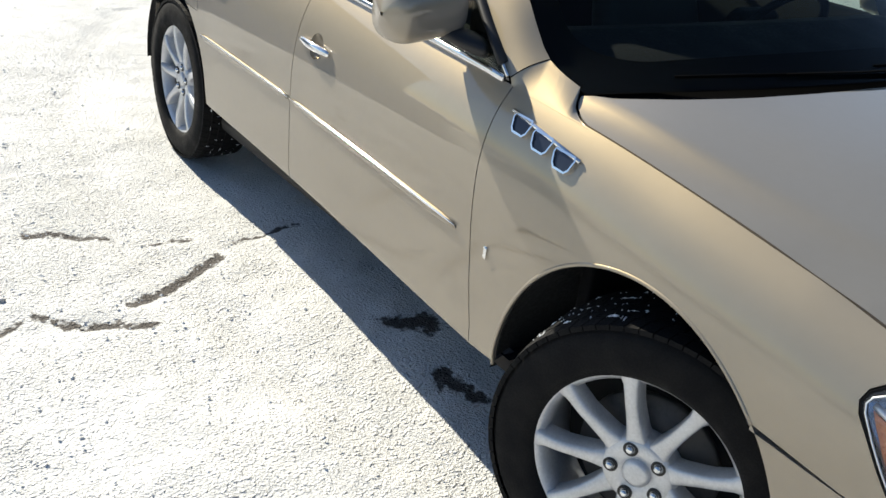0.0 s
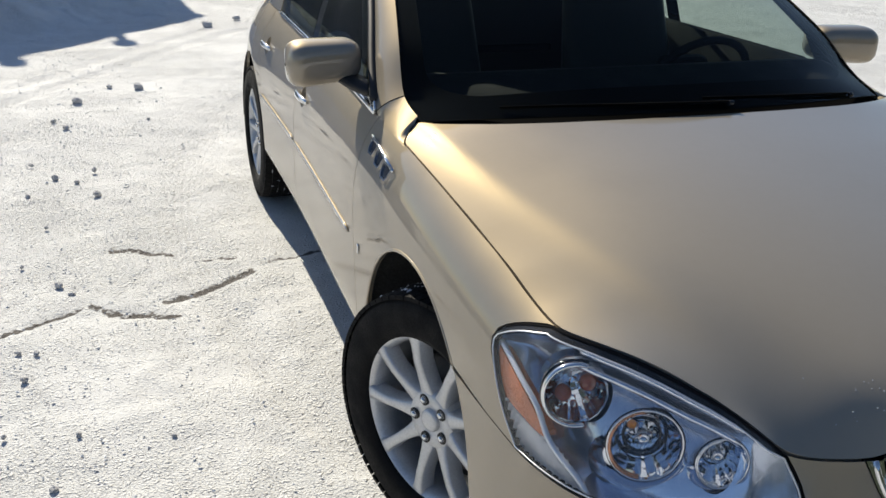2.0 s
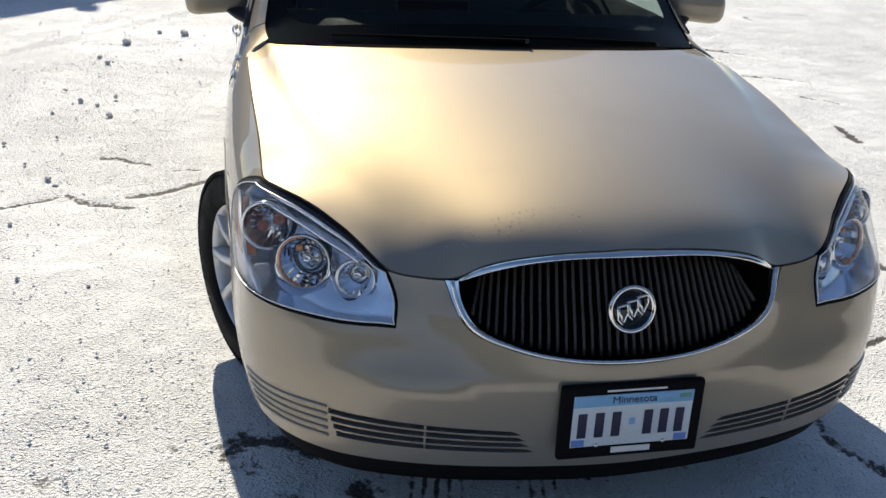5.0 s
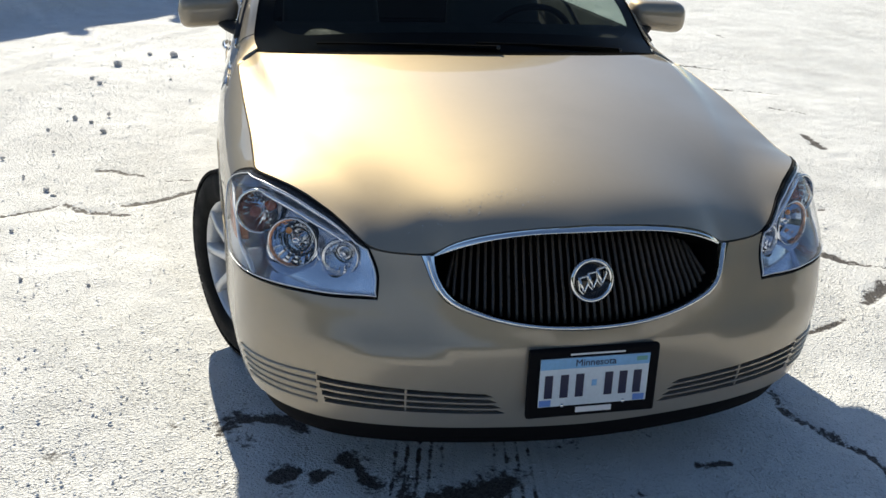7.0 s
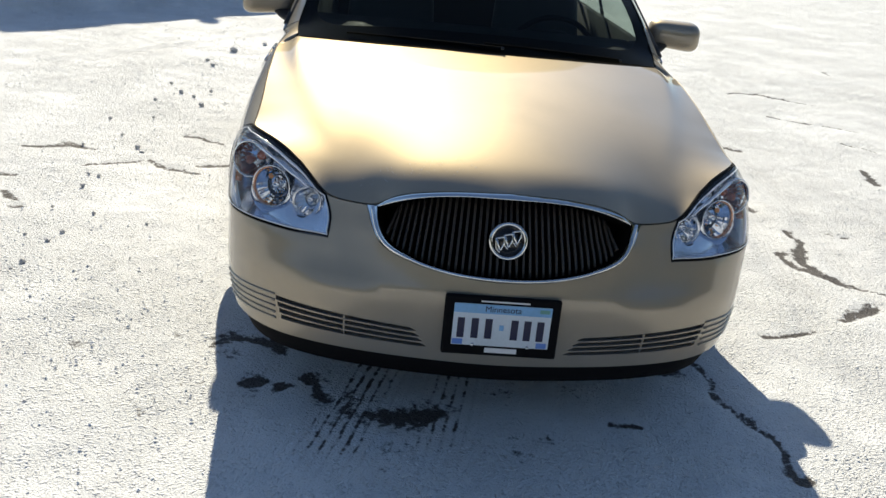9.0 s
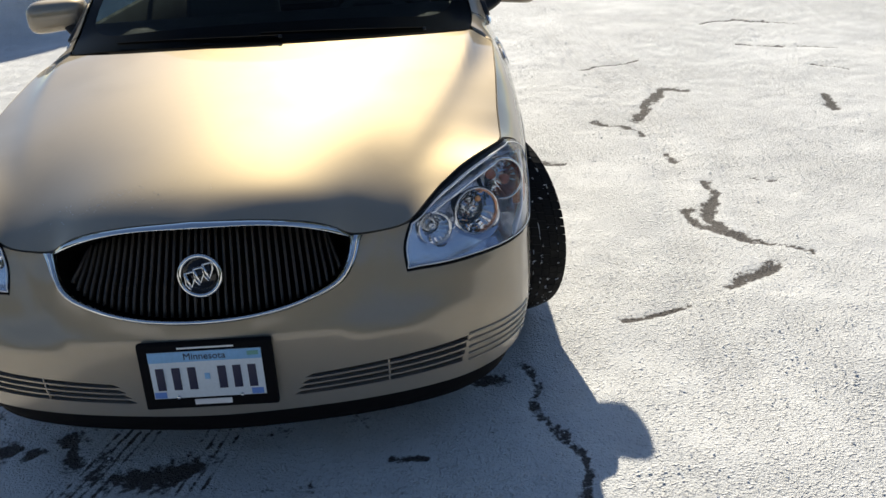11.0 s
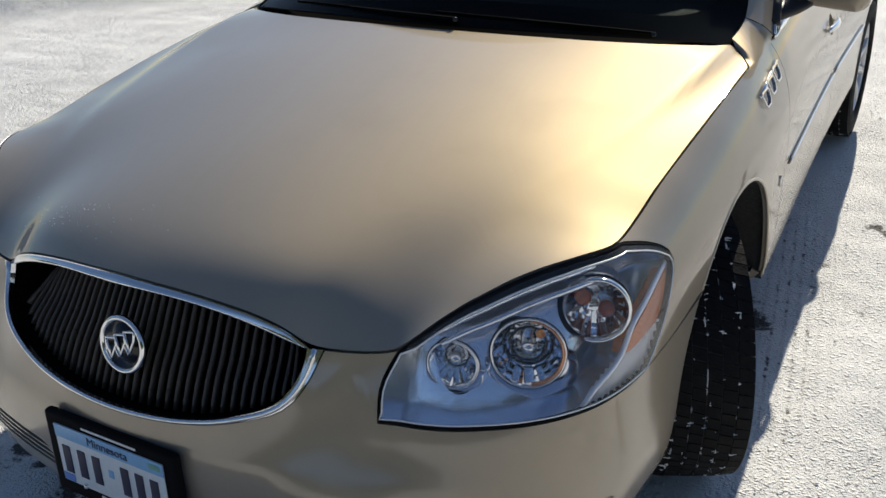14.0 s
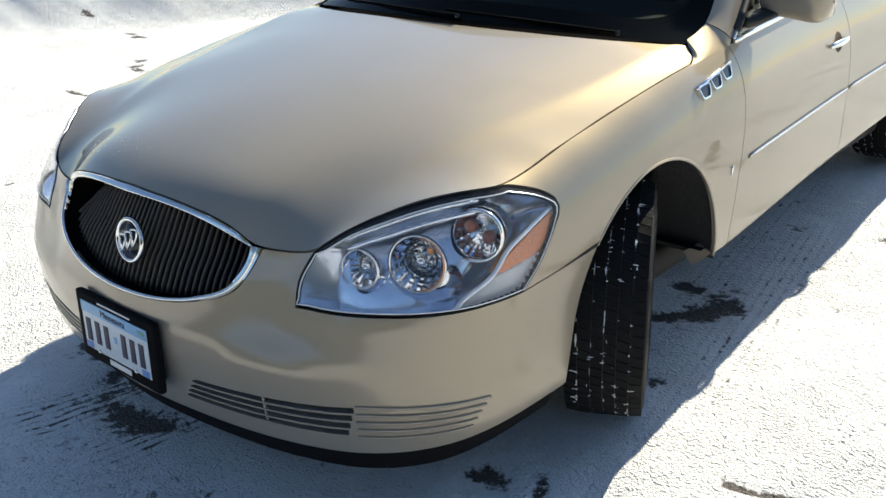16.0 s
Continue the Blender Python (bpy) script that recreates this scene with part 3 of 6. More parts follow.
    z += (track(path_b, 0.09, 0.012) + track(path_b + 0.32, 0.08, 0.010)) * close * (y > 1)
    z += 0.006 * np.sin((x * 0.5 + y) * 2 * math.pi / 0.06) * np.exp(-(((x + 1.9) / 0.35) ** 2 + ((y - 0.6) / 0.5) ** 2))
    z -= 0.006 * np.clip(bare * 2, 0, 1)
    z -= 0.004
    nx, ny = len(xs), len(ys)
    a = (np.arange(nx - 1)[:, None] * ny + np.arange(ny - 1)[None]).ravel()
    quads = np.stack([a, a + ny, a + ny + 1, a + 1], 1)
    me = bpy.data.meshes.new("ground")
    me.vertices.add(len(x))
    me.vertices.foreach_set("co", np.stack([x, y, z], 1).ravel().astype(np.float32))
    me.loops.add(quads.size)
    me.loops.foreach_set("vertex_index", quads.ravel().astype(np.int32))
    me.polygons.add(len(quads))
    me.polygons.foreach_set("loop_start", (np.arange(len(quads)) * 4).astype(np.int32))
    me.polygons.foreach_set("loop_total", np.full(len(quads), 4, np.int32))
    me.update(calc_edges=True)
    me.shade_smooth()
    attr = me.attributes.new("bare", "FLOAT", "POINT")
    attr.data.foreach_set("value", bare.astype(np.float32))
    for key, values in (("tread", tread), ("across", across)):
        me.attributes.new(key, "FLOAT", "POINT").data.foreach_set("value", values.astype(np.float32))
    return me


def snow_material():
    m = bpy.data.materials.new("packed_snow")
    m.use_nodes = True
    t = m.node_tree
    N, L = t.nodes.new, t.links.new
    p = t.nodes["Principled BSDF"]
    p.inputs["Roughness"].default_value = 0.75
    p.inputs["Specular IOR Level"].default_value = 0.25
    geo = N("ShaderNodeNewGeometry")

    def tex(scale, detail=6, rough=0.6):
        n = N("ShaderNodeTexNoise")
        n.inputs["Scale"].default_value, n.inputs["Detail"].default_value, n.inputs["Roughness"].default_value = scale, detail, rough
        L(geo.outputs["Position"], n.inputs["Vector"])
        return n.outputs[0]

    def ramp(value, a, b, lo=0.0, hi=1.0):
        r = N("ShaderNodeMapRange")
        r.inputs["From Min"].default_value, r.inputs["From Max"].default_value = a, b
        r.inputs["To Min"].default_value, r.inputs["To Max"].default_value = lo, hi
        L(value, r.inputs["Value"])
        return r.outputs[0]

    def calc(op, a, b):
        n = N("ShaderNodeMath")
        n.operation = op
        for k, v in enumerate((a, b)):
            if isinstance(v, (int, float)):
                n.inputs[k].default_value = v
            else:
                L(v, n.inputs[k])
        return n.outputs[0]

    def blend(f, a, b):
        n = N("ShaderNodeMix")
        n.data_type = "RGBA"
        L(f, n.inputs[0])
        for k, v in ((6, a), (7, b)):
            if isinstance(v, tuple):
                n.inputs[k].default_value = (*v, 1)
            else:
                L(v, n.inputs[k])
        return n.outputs[2]

    broad, mid, fine, grit = tex(0.7), tex(5.0), tex(38.0, 8, 0.7), tex(120.0, 3)
    at = N("ShaderNodeAttribute")
    at.attribute_name = "bare"
    snow = blend(ramp(mid, 0.35, 0.65), (0.71, 0.71, 0.70), (0.79, 0.79, 0.775))
    dirty = ramp(calc("ADD", calc("MULTIPLY", broad, 0.6), calc("MULTIPLY", mid, 0.6)), 0.64, 0.82)
    snow = blend(calc("MULTIPLY", dirty, ramp(fine, 0.48, 0.6, 0.0, 0.7)), snow, (0.45, 0.43, 0.40))
    specks = ramp(grit, 0.60, 0.70)
    snow = blend(calc("MULTIPLY", specks, 0.5), snow, (0.36, 0.34, 0.32))
    pits = ramp(tex(70.0, 6, 0.75), 0.56, 0.66)
    snow = blend(calc("MULTIPLY", calc("MULTIPLY", pits, ramp(mid, 0.40, 0.58)), 0.5), snow, (0.46, 0.45, 0.43))
    worn, across = N("ShaderNodeAttribute"), N("ShaderNodeAttribute")
    worn.attribute_name, across.attribute_name = "tread", "across"
    wobble = calc("ADD", across.outputs["Fac"], calc("MULTIPLY", calc("SUBTRACT", mid, 0.5), 0.02))
    stripe = calc("SINE", calc("MULTIPLY", wobble, 2 * math.pi / 0.036), 0.0)
    rib = calc("MULTIPLY", worn.outputs["Fac"], calc("MAXIMUM", stripe, 0.0))
    snow = blend(calc("MULTIPLY", rib, ramp(fine, 0.35, 0.6, 0.1, 0.75)), snow, (0.50, 0.49, 0.475))
    asphalt = blend(ramp(grit, 0.35, 0.65), (0.045, 0.040, 0.037), (0.13, 0.115, 0.105))
    lugs = calc("MULTIPLY", worn.outputs["Fac"], calc("ADD", calc("MULTIPLY", stripe, 0.55), calc("MULTIPLY", calc("SUBTRACT", tex(11.0), 0.5), 2.2)))
    edge = calc("ADD", calc("MAXIMUM", at.outputs["Fac"], calc("SUBTRACT", lugs, calc("MULTIPLY", calc("SUBTRACT", 1.0, worn.outputs["Fac"]), 1.0))), calc("ADD", calc("MULTIPLY", calc("SUBTRACT", fine, 0.5), 2.2), calc("MULTIPLY", calc("SUBTRACT", tex(16.0, 3), 0.5), 0.9)))
    mask = ramp(edge, 0.18, 0.5)
    L(blend(mask, snow, asphalt), p.inputs["Base Color"])
    bump = N("ShaderNodeBump")
    bump.inputs["Strength"].default_value, bump.inputs["Distance"].default_value = 0.85, 0.032
    rough_patch = ramp(calc("ADD", calc("MULTIPLY", broad, 0.5), calc("MULTIPLY", tex(2.2), 0.5)), 0.40, 0.60, 0.35, 1.3)
    L(calc("MULTIPLY", calc("ADD", calc("MULTIPLY", ramp(tex(60.0, 2, 0.4), 0.57, 0.70), 0.24), calc("ADD", calc("MULTIPLY", ramp(tex(140.0, 2, 0.4), 0.55, 0.68), 0.13), calc("MULTIPLY", calc("SUBTRACT", grit, 0.5), 0.35))), rough_patch), bump.inputs["Height"])
    L(bump.outputs[0], p.inputs["Normal"])
    return m


SNOW = snow_material()
ground = part("ground", build_ground(), SNOW)
tagged(ground, "packed snow over cracked asphalt with tyre tracks", "ground", kind="structure")

# the car --------------------------------------------------------------------
car = new("car")
tagged(car, "champagne gold metallic four-door sedan parked on packed snow", "car")


def sy(y):
    """Length along the outline at a distance y behind the nose, on the flank."""
    sel = (_o[:, 0] > 0.5)
    return float(np.interp(y, _o[sel, 1], _s[sel]))


def top_edge(s0, s1, n=24, drop=0.0):
    s = np.linspace(s0, s1, n)
    return [(a, float(b) - drop) for a, b in zip(s, top_z(s))]


def mirrored(poly, side):
    return [(side * a, b) for a, b in poly]


def arch(yc, a0, a1, r=0.415, n=28):
    """Part of a wheel opening, from angle a0 to a1 (0: behind, 90: above, 180: ahead)."""
    return [(sy(yc + 0.008 + r * math.cos(radians(a))), 0.347 + r * math.sin(radians(a))) for a in np.linspace(a0, a1, n)]


FRONT_Y, REAR_Y, HUB_Z = 1.105, 4.01, 0.336
S_IN, S_J, S_GAP, S_TIP, S_LOW = near(0.54, 0.126), near(0.561, 0.168), near(0.812, 0.535), near(0.902, 0.655), near(0.905, 0.504)
S_GRILLE = near(0.42, 0.115)
SEAM = (sy(0.815), 0.628)
BOTTOM = 0.262


def on(points):
    return [tuple(p) for p in points]


hl_inner = on(spline([(S_J, float(top_z(S_J))), (S_IN + 0.004, 0.675), (S_IN, 0.615)], 8))
hl_bottom = on(spline([(S_IN, 0.615), (S_IN + 0.12, 0.617), (S_IN + 0.26, 0.619), (S_LOW - 0.16, 0.615), (S_LOW, 0.609)], 18))
hl_rear = on(spline([(S_LOW, 0.609), (S_LOW + 0.058, 0.655), (S_TIP - 0.026, 0.728), (S_TIP + 0.008, 0.768), (S_TIP + 0.004, 0.792), (S_TIP - 0.022, 0.812), (S_TIP - 0.066, 0.831), (S_GAP, float(top_z(S_GAP)))], 20))
hl_top = top_edge(S_GAP, S_J, 22)
HEADLIGHT = hl_inner[:-1] + hl_bottom[:-1] + hl_rear[:-1] + hl_top[:-1]

G_HALF = S_GRILLE - 0.022
g_top = [(s, 0.798 - 0.072 * abs(s / G_HALF) ** 2.8) for s in np.linspace(-G_HALF, G_HALF, 41)]
g_low = on(spline([(G_HALF, 0.726), (G_HALF - 0.003, 0.705), (G_HALF - 0.015, 0.674), (G_HALF - 0.052, 0.632), (0.285, 0.598), (0.16, 0.573), (0, 0.566), (-0.16, 0.573), (-0.285, 0.598),
                   (-G_HALF + 0.052, 0.632), (-G_HALF + 0.015, 0.674), (-G_HALF + 0.003, 0.705), (-G_HALF, 0.726)], 53))
GRILLE = g_top + g_low[1:-1]
c_low = on(spline([(S_GRILLE + 0.010, 0.727), (S_GRILLE - 0.012, 0.678), (S_GRILLE - 0.055, 0.625), (0.292, 0.589), (0.16, 0.565), (0, 0.557), (-0.16, 0.565), (-0.292, 0.589),
                   (-S_GRILLE + 0.055, 0.625), (-S_GRILLE + 0.012, 0.678), (-S_GRILLE - 0.010, 0.727)], 41))
c_top = top_edge(-S_GRILLE - 0.012, S_GRILLE + 0.012, 31, 0.0005)
SURROUND = c_top + c_low[1:-1]

# bumper cover, one piece from arch to arch
half = (top_edge(S_GRILLE + 0.013, S_J, 8) + hl_inner[1:-1] + hl_bottom[:-1] + [(S_LOW, 0.609), (S_LOW + 0.13, 0.617), SEAM]
        + arch(FRONT_Y, 135.7, 191.2, n=20) + [(s, BOTTOM) for s in np.linspace(sy(0.685), 0.02, 26)])
outer = half + [(-a, b) for a, b in half[::-1]] + c_low[::-1][1:-1]
SPLIT, INNER, OUTER = near(0.698, 0.123), near(0.246, -0.012), near(0.872, 0.40)


def slat_z(k, s):
    """Height of the k-th bar gap of the lower air intake."""
    f = (s - INNER) / (SPLIT - INNER)
    return 0.371 - 0.0175 * k + f * (0.023 - 0.0045 * k)


slots = []
for side in (1, -1):
    for k in range(4):
        a, b = INNER + 0.03 - 0.012 * k, SPLIT - 0.006 * k
        ss = np.linspace(a, b, 14)
        thick = 0.0062 + 0.002 * (ss - a) / (b - a)
        lo = [(s, slat_z(k, s) - w_) for s, w_ in zip(ss, thick)]
        hi = [(s, slat_z(k, s) + w_) for s, w_ in zip(ss[::-1], thick[::-1])]
        slots.append(mirrored([(a - 0.022, slat_z(k, a) - 0.004)] + lo + hi, side))
bumper = part("front_bumper", skin("front_bumper", body, shrink(outer, 0.002), slots, step=0.03, depth=0.016), PAINT, car)
part("intake_backing", skin("intake_backing", body, [(-0.8, 0.30), (0.8, 0.30), (0.8, 0.42), (-0.8, 0.42)], step=0.05, depth=0, lift=-0.03), DARK, bumper)
for side in (1, -1):
    for k in range(5):
        ss = np.linspace(SPLIT + 0.004, OUTER - 0.012 * k, 16)
        f = np.linspace(0, 1, 16)
        zz = slat_z(k - 0.5, SPLIT) - f**1.5 * (0.035 - 0.005 * k)
        p, n = body(side * ss, zz)
        rib = sweep("intake_rib", p + 0.0005 * n, [(-0.003, -0.005), (0.0025, -0.004), (0.004, 0.002), (0.0, 0.005), (-0.003, 0.004)], up=lambda i: n[i])
        part("intake_rib", rib, PAINT, bumper)
    mid = 0.5 * (SPLIT + INNER)
    p, n = body(side * np.full(6, mid), np.linspace(slat_z(3.4, mid), slat_z(-0.4, mid), 6))
    part("intake_strut", sweep("intake_strut", p - 0.006 * n, box_section(0.006, 0.010), up=lambda i: n[i]), PAINT, bumper)

# black valance under the bumper
ss = np.linspace(-sy(0.69), sy(0.69), 80)
rows = []
for z, d in ((0.27, 0.012), (0.225, 0.03), (0.185, 0.05), (0.178, 0.09)):
    p, n = body(ss, np.full(80, max(z, 0.26)))
    nn = n * (1, 1, 0)
    rows.append(p * (1, 1, 0) - d * nn + (0, 0, z))
part("lower_valance", grid_mesh("lower_valance", rows), SEAL, car)

# hood
edge_r = top_edge(0.0, sy(1.42), 90)
pts = body_point(np.array([a for a, _ in edge_r]), np.array([b for _, b in edge_r]))[:, :2]
cx = pts[-1, 0]
corner = [(cx - 0.001, 1.432), (cx - 0.005, 1.446), (cx - 0.012, 1.464), (cx - 0.022, 1.484), (cx - 0.035, 1.506), (cx - 0.050, 1.526), (cx - 0.062, 1.536), (cx - 0.070, 1.537)]
REAR_EDGE = spline([(0.0, 1.308), (0.20, 1.314), (0.33, 1.326), (0.474, 1.350), (0.593, 1.388), (0.654, 1.418), (0.702, 1.447), (0.740, 1.478), (0.759, 1.516)], 40)   # along the glass
rear = [tuple(q) for q in REAR_EDGE[::-1]]
hh = list(map(tuple, pts)) + corner + rear
hood_outline = hh + [(-a, b) for a, b in hh[::-1][1:-1]]
part("hood", skin("hood", hood_surface, shrink(hood_outline, 0.0032), step=0.017, depth=0.014, edge=0.015), PAINT, car)

# fenders, doors, quarter panels
DOOR_F = [(sy(1.70), None), (sy(1.70), 0.90), (sy(1.695), 0.80), (sy(1.68), 0.65), (sy(1.655), 0.50), (sy(1.63), 0.40), (sy(1.63), 0.35)]
DOOR_F[0] = (sy(1.70), float(top_z(sy(1.70))))
DOOR_M = [(sy(2.80), float(top_z(sy(2.80)))), (sy(2.80), 0.6), (sy(2.79), 0.35)]
DOOR_R = [(sy(3.74), float(top_z(sy(3.74)))), (sy(3.74), 0.86), (sy(3.70), 0.70)]
SILL = 0.35
fender_poly = (hl_rear[1:-1] + top_edge(S_GAP, sy(1.70), 40)[:-1] + DOOR_F + arch(FRONT_Y, 1.5, 135.7, n=40) + [(S_LOW + 0.13, 0.617), (S_LOW, 0.609)])
front_door_poly = top_edge(sy(1.70), sy(2.80), 20)[:-1] + DOOR_M + [(sy(y), SILL) for y in np.linspace(2.7, 1.7, 12)] + DOOR_F[::-1][:-1]
rear_door_poly = (top_edge(sy(2.80), sy(3.74), 20)[:-1] + DOOR_R + arch(REAR_Y, 118, 179, r=0.405, n=24) + [(sy(y), SILL) for y in np.linspace(3.55, 2.85, 8)] + DOOR_M[::-1][:-1])
quarter_poly = (top_edge(sy(3.74), sy(4.62), 24) + [(sy(4.62), 0.66), (sy(4.60), 0.62)] + arch(REAR_Y, 42, 118, r=0.405, n=24) + DOOR_R[::-1][:-1])
rear_half = ([(sy(4.60), 0.62)] + [(s, 0.62) for s in np.linspace(sy(4.62), _s[-1] - 0.001, 30)] + [(s, 0.28) for s in np.linspace(_s[-1] - 0.001, sy(4.44), 30)]
             + arch(REAR_Y, -9, 42, r=0.405, n=14)[:-1])
tail_half = [(s, 0.63) for s in np.linspace(sy(4.62), _s[-1] - 0.001, 30)] + top_edge(float(_s[-1]) - 0.001, sy(4.62), 30)
rocker_poly = [(sy(y), SILL) for y in np.linspace(1.53, 3.60, 24)] + [(sy(y), 0.288) for y in np.linspace(3.60, 1.53, 24)]


def cup(yh, k=1.0):
    """The outline of the hollow behind a door handle."""
    c = sy(yh)
    return [(c + 0.046 * k * math.cos(a), (0.822 if yh < 3 else 0.858) + 0.038 * k * math.sin(a)) for a in np.linspace(0, 2 * math.pi, 24, endpoint=False)]


for side in (1, -1):
    fender = part("fender", skin("fender", body, mirrored(shrink(fender_poly, 0.0015), side)), PAINT, car)
    lip = np.array(arch(FRONT_Y, 0, 136, r=0.4155, n=40))
    p, n = body(side * lip[:, 0], lip[:, 1])
    part("arch_lip", sweep("arch_lip", p - 0.002 * n, ring_section(0.005, 0.0045, 8), up=lambda i: n[i]), PAINT, fender)
    fd = part("front_door", skin("front_door", body, mirrored(shrink(front_door_poly, 0.002), side), [mirrored(cup(2.655), side)]), PAINT, car)
    rd = part("rear_door", skin("rear_door", body, mirrored(shrink(rear_door_poly, 0.002), side), [mirrored(cup(3.58), side)]), PAINT, car)
    part("quarter_panel", skin("quarter_panel", body, mirrored(shrink(quarter_poly, 0.002), side)), PAINT, car)
    part("rear_bumper", skin("rear_bumper", body, mirrored(shrink(rear_half, 0.002), side), step=0.05), PAINT, car)
    part("tail_panel", skin("tail_panel", body, mirrored(shrink(tail_half, 0.002), side), step=0.05), PAINT, car)
    part("rocker_panel", skin("rocker_panel", body, mirrored(rocker_poly, side), step=0.04, lift=-0.010, depth=0.05), PAINT, car)
    # dark structure behind the shut lines
    for name, poly in (("fender", fender_poly), ("front_door", front_door_poly), ("rear_door", rear_door_poly), ("quarter", quarter_poly)):
        gap = [mirrored(cup(2.655 if name == "front_door" else 3.58, 1.1), side)] if "door" in name else []
        part("inner_panel", skin("inner_panel", body, mirrored(shrink(poly, -0.003), side), gap, step=0.08, depth=0, lift=-0.013), DARK, car)
    # side moulding with a bright strip, split at the door gap
    for door, y0, y1 in ((fd, 1.74, 2.787), (rd, 2.813, 3.66)):
        n_ = 30
        ss = np.array([sy(y) for y in np.linspace(y0, y1, n_)])
        p, n = body(side * ss, np.full(n_, 0.615))
        taper = np.minimum(1, np.minimum(np.linspace(0, 12, n_) + 0.35, np.linspace(12, 0, n_) + 0.35))
        part("side_moulding", sweep("side_moulding", p + 0.002 * n, box_section(0.006, 0.022, 0.7), up=lambda i: (0, 0, 1), taper=taper), PAINT, door)
        part("bright_strip", sweep("bright_strip", p + 0.0055 * n + np.array((0, 0, 0.006)), ring_section(0.003, 0.0035, 8), taper=taper), CHROME, door, "chrome strip along the door")
    # handles
    for door, yh, zh in ((fd, 2.655, 0.822), (rd, 3.58, 0.858)):
        ss = np.array([sy(y) for y in np.linspace(yh - 0.105, yh + 0.105, 18)])
        p, n = body(side * ss, np.full(18, zh))
        arc = np.sin(np.linspace(0, math.pi, 18))[:, None]
        part("door_handle", sweep("door_handle", p + n * (0.006 + 0.013 * arc), ring_section(0.010, 0.014, 10), taper=0.55 + 0.45 * arc[:, 0] ** 0.5), CHROME, door, "chrome door handle")
        rows = []
        for f in (1.03, 0.9, 0.7, 0.45, 0.2, 0.02):
            q = np.array(cup(yh, f))
            p, n = body(side * q[:, 0], q[:, 1])
            rows.append(p - n * (0.001 + 0.030 * (1 - min(1, f) ** 2)))
        part("handle_recess", facing(grid_mesh("handle_recess", rows, closed_v=True), (side, 0, 0)), PAINT, door)

# dark structure behind the front, with the lamps and grille left open


def wall_strip(name, poly, d0, d1, side):
    p = dense(poly, 0.015)
    a, n = body(side * p[:, 0], p[:, 1])
    return grid_mesh(name, [a - d0 * n, a - 0.5 * (d0 + d1) * n, a - d1 * n], closed_v=True)


# grille: surround, back plate, bars, emblem
grille = part("grille", skin("grille", body, shrink(GRILLE, -0.004), step=0.04, depth=0, lift=-0.105), FRIT, car)
part("grille_surround", skin("grille_surround", body, SURROUND, [GRILLE], step=0.012, depth=0.010, lift=0.002, edge=0.012), CHROME, grille, "chrome grille surround")
part("grille_shell", wall_strip("grille_shell", shrink(GRILLE, -0.003), 0.004, 0.112, 1), FRIT, grille)
mid_low = 0.5 * (np.array(spline(c_low, 60)) + np.array(spline(g_low, 60)))
p, n = body(mid_low[:, 0], mid_low[:, 1])
part("surround_lip", sweep("surround_lip", p + 0.002 * n, ring_section(0.0055, 0.0055, 8), up=lambda i: n[i]), CHROME, grille)
ss = np.linspace(-G_HALF + 0.004, G_HALF - 0.004, 61)
p0, _ = body(ss, top_z(ss) - 0.001)
p1, n1 = body(ss, np.interp(ss, [a for a, _ in g_top], [c for _, c in g_top]) - 0.002)
p1 = p1 + n1 * (0.010 * np.clip(1.2 - np.abs(ss) / G_HALF, 0, 1))[:, None]
knee = np.stack([p1[:, 0], 0.35 * p0[:, 1] + 0.65 * p1[:, 1], p0[:, 2] - 0.20 * (p0[:, 2] - p1[:, 2])], 1)
rows = [(1 - f) ** 2 * p0 + 2 * f * (1 - f) * knee + f * f * p1 for f in np.linspace(0, 1, 9)]
rows.append(p1 - n1 * 0.012)
part("surround_brow", facing(grid_mesh("surround_brow", rows), (0, -1, 1)), CHROME, grille, "chrome brow over the grille")
for k in range(37):
    s = -0.396 + 0.022 * k
    if abs(s) > G_HALF - 0.008:
        continue
    zt = float(np.interp(s, [a for a, _ in g_top], [b for _, b in g_top])) - 0.002
    lows = sorted(g_low)
    zb = float(np.interp(s, [a for a, _ in lows], [b for _, b in lows])) + 0.002
    if zt - zb < 0.03:
        continue
    zz = np.linspace(zb, zt, 12)
    p, n = body(np.full(12, s), zz)
    bow = 0.036 + 0.058 * ((zz - zb) / (zt - zb)) ** 1.2
    part("grille_bar", sweep("grille_bar", p - n * bow[:, None] - n * 0.006, [(-0.0035, -0.012), (0.0035, -0.012), (0.0038, 0.004), (0.0022, 0.0065), (-0.0022, 0.0065), (-0.0038, 0.004)], up=lambda i: n[i]), GRILLEBAR, grille)
badge_m = Matrix.Translation((0.005, 0.043, 0.670)) @ Euler((radians(-14), 0, 0)).to_matrix().to_4x4()
emblem = part("emblem", lathe("emblem", [(0.0, 0.0), (0.050, 0.0), (0.050, -0.006), (0.0, -0.008)], 40), GLOSSBLACK, grille, "round chrome-ringed badge with slanted shapes")
ring = grid_mesh("badge_ring", [[(0.054 * math.cos(a) + 0.0065 * math.cos(b) * math.cos(a), -0.004 + 0.007 * math.sin(b), (0.054 + 0.0065 * math.cos(b)) * math.sin(a))
                                for b in np.linspace(0, 2 * math.pi, 8, endpoint=False)] for a in np.linspace(0, 2 * math.pi, 48, endpoint=False)], True, True)
turn = Matrix.Rotation(radians(90), 4, "Z")
emblem.data.transform(badge_m @ turn)
ring.transform(badge_m)
part("badge_ring", ring, CHROME, emblem)
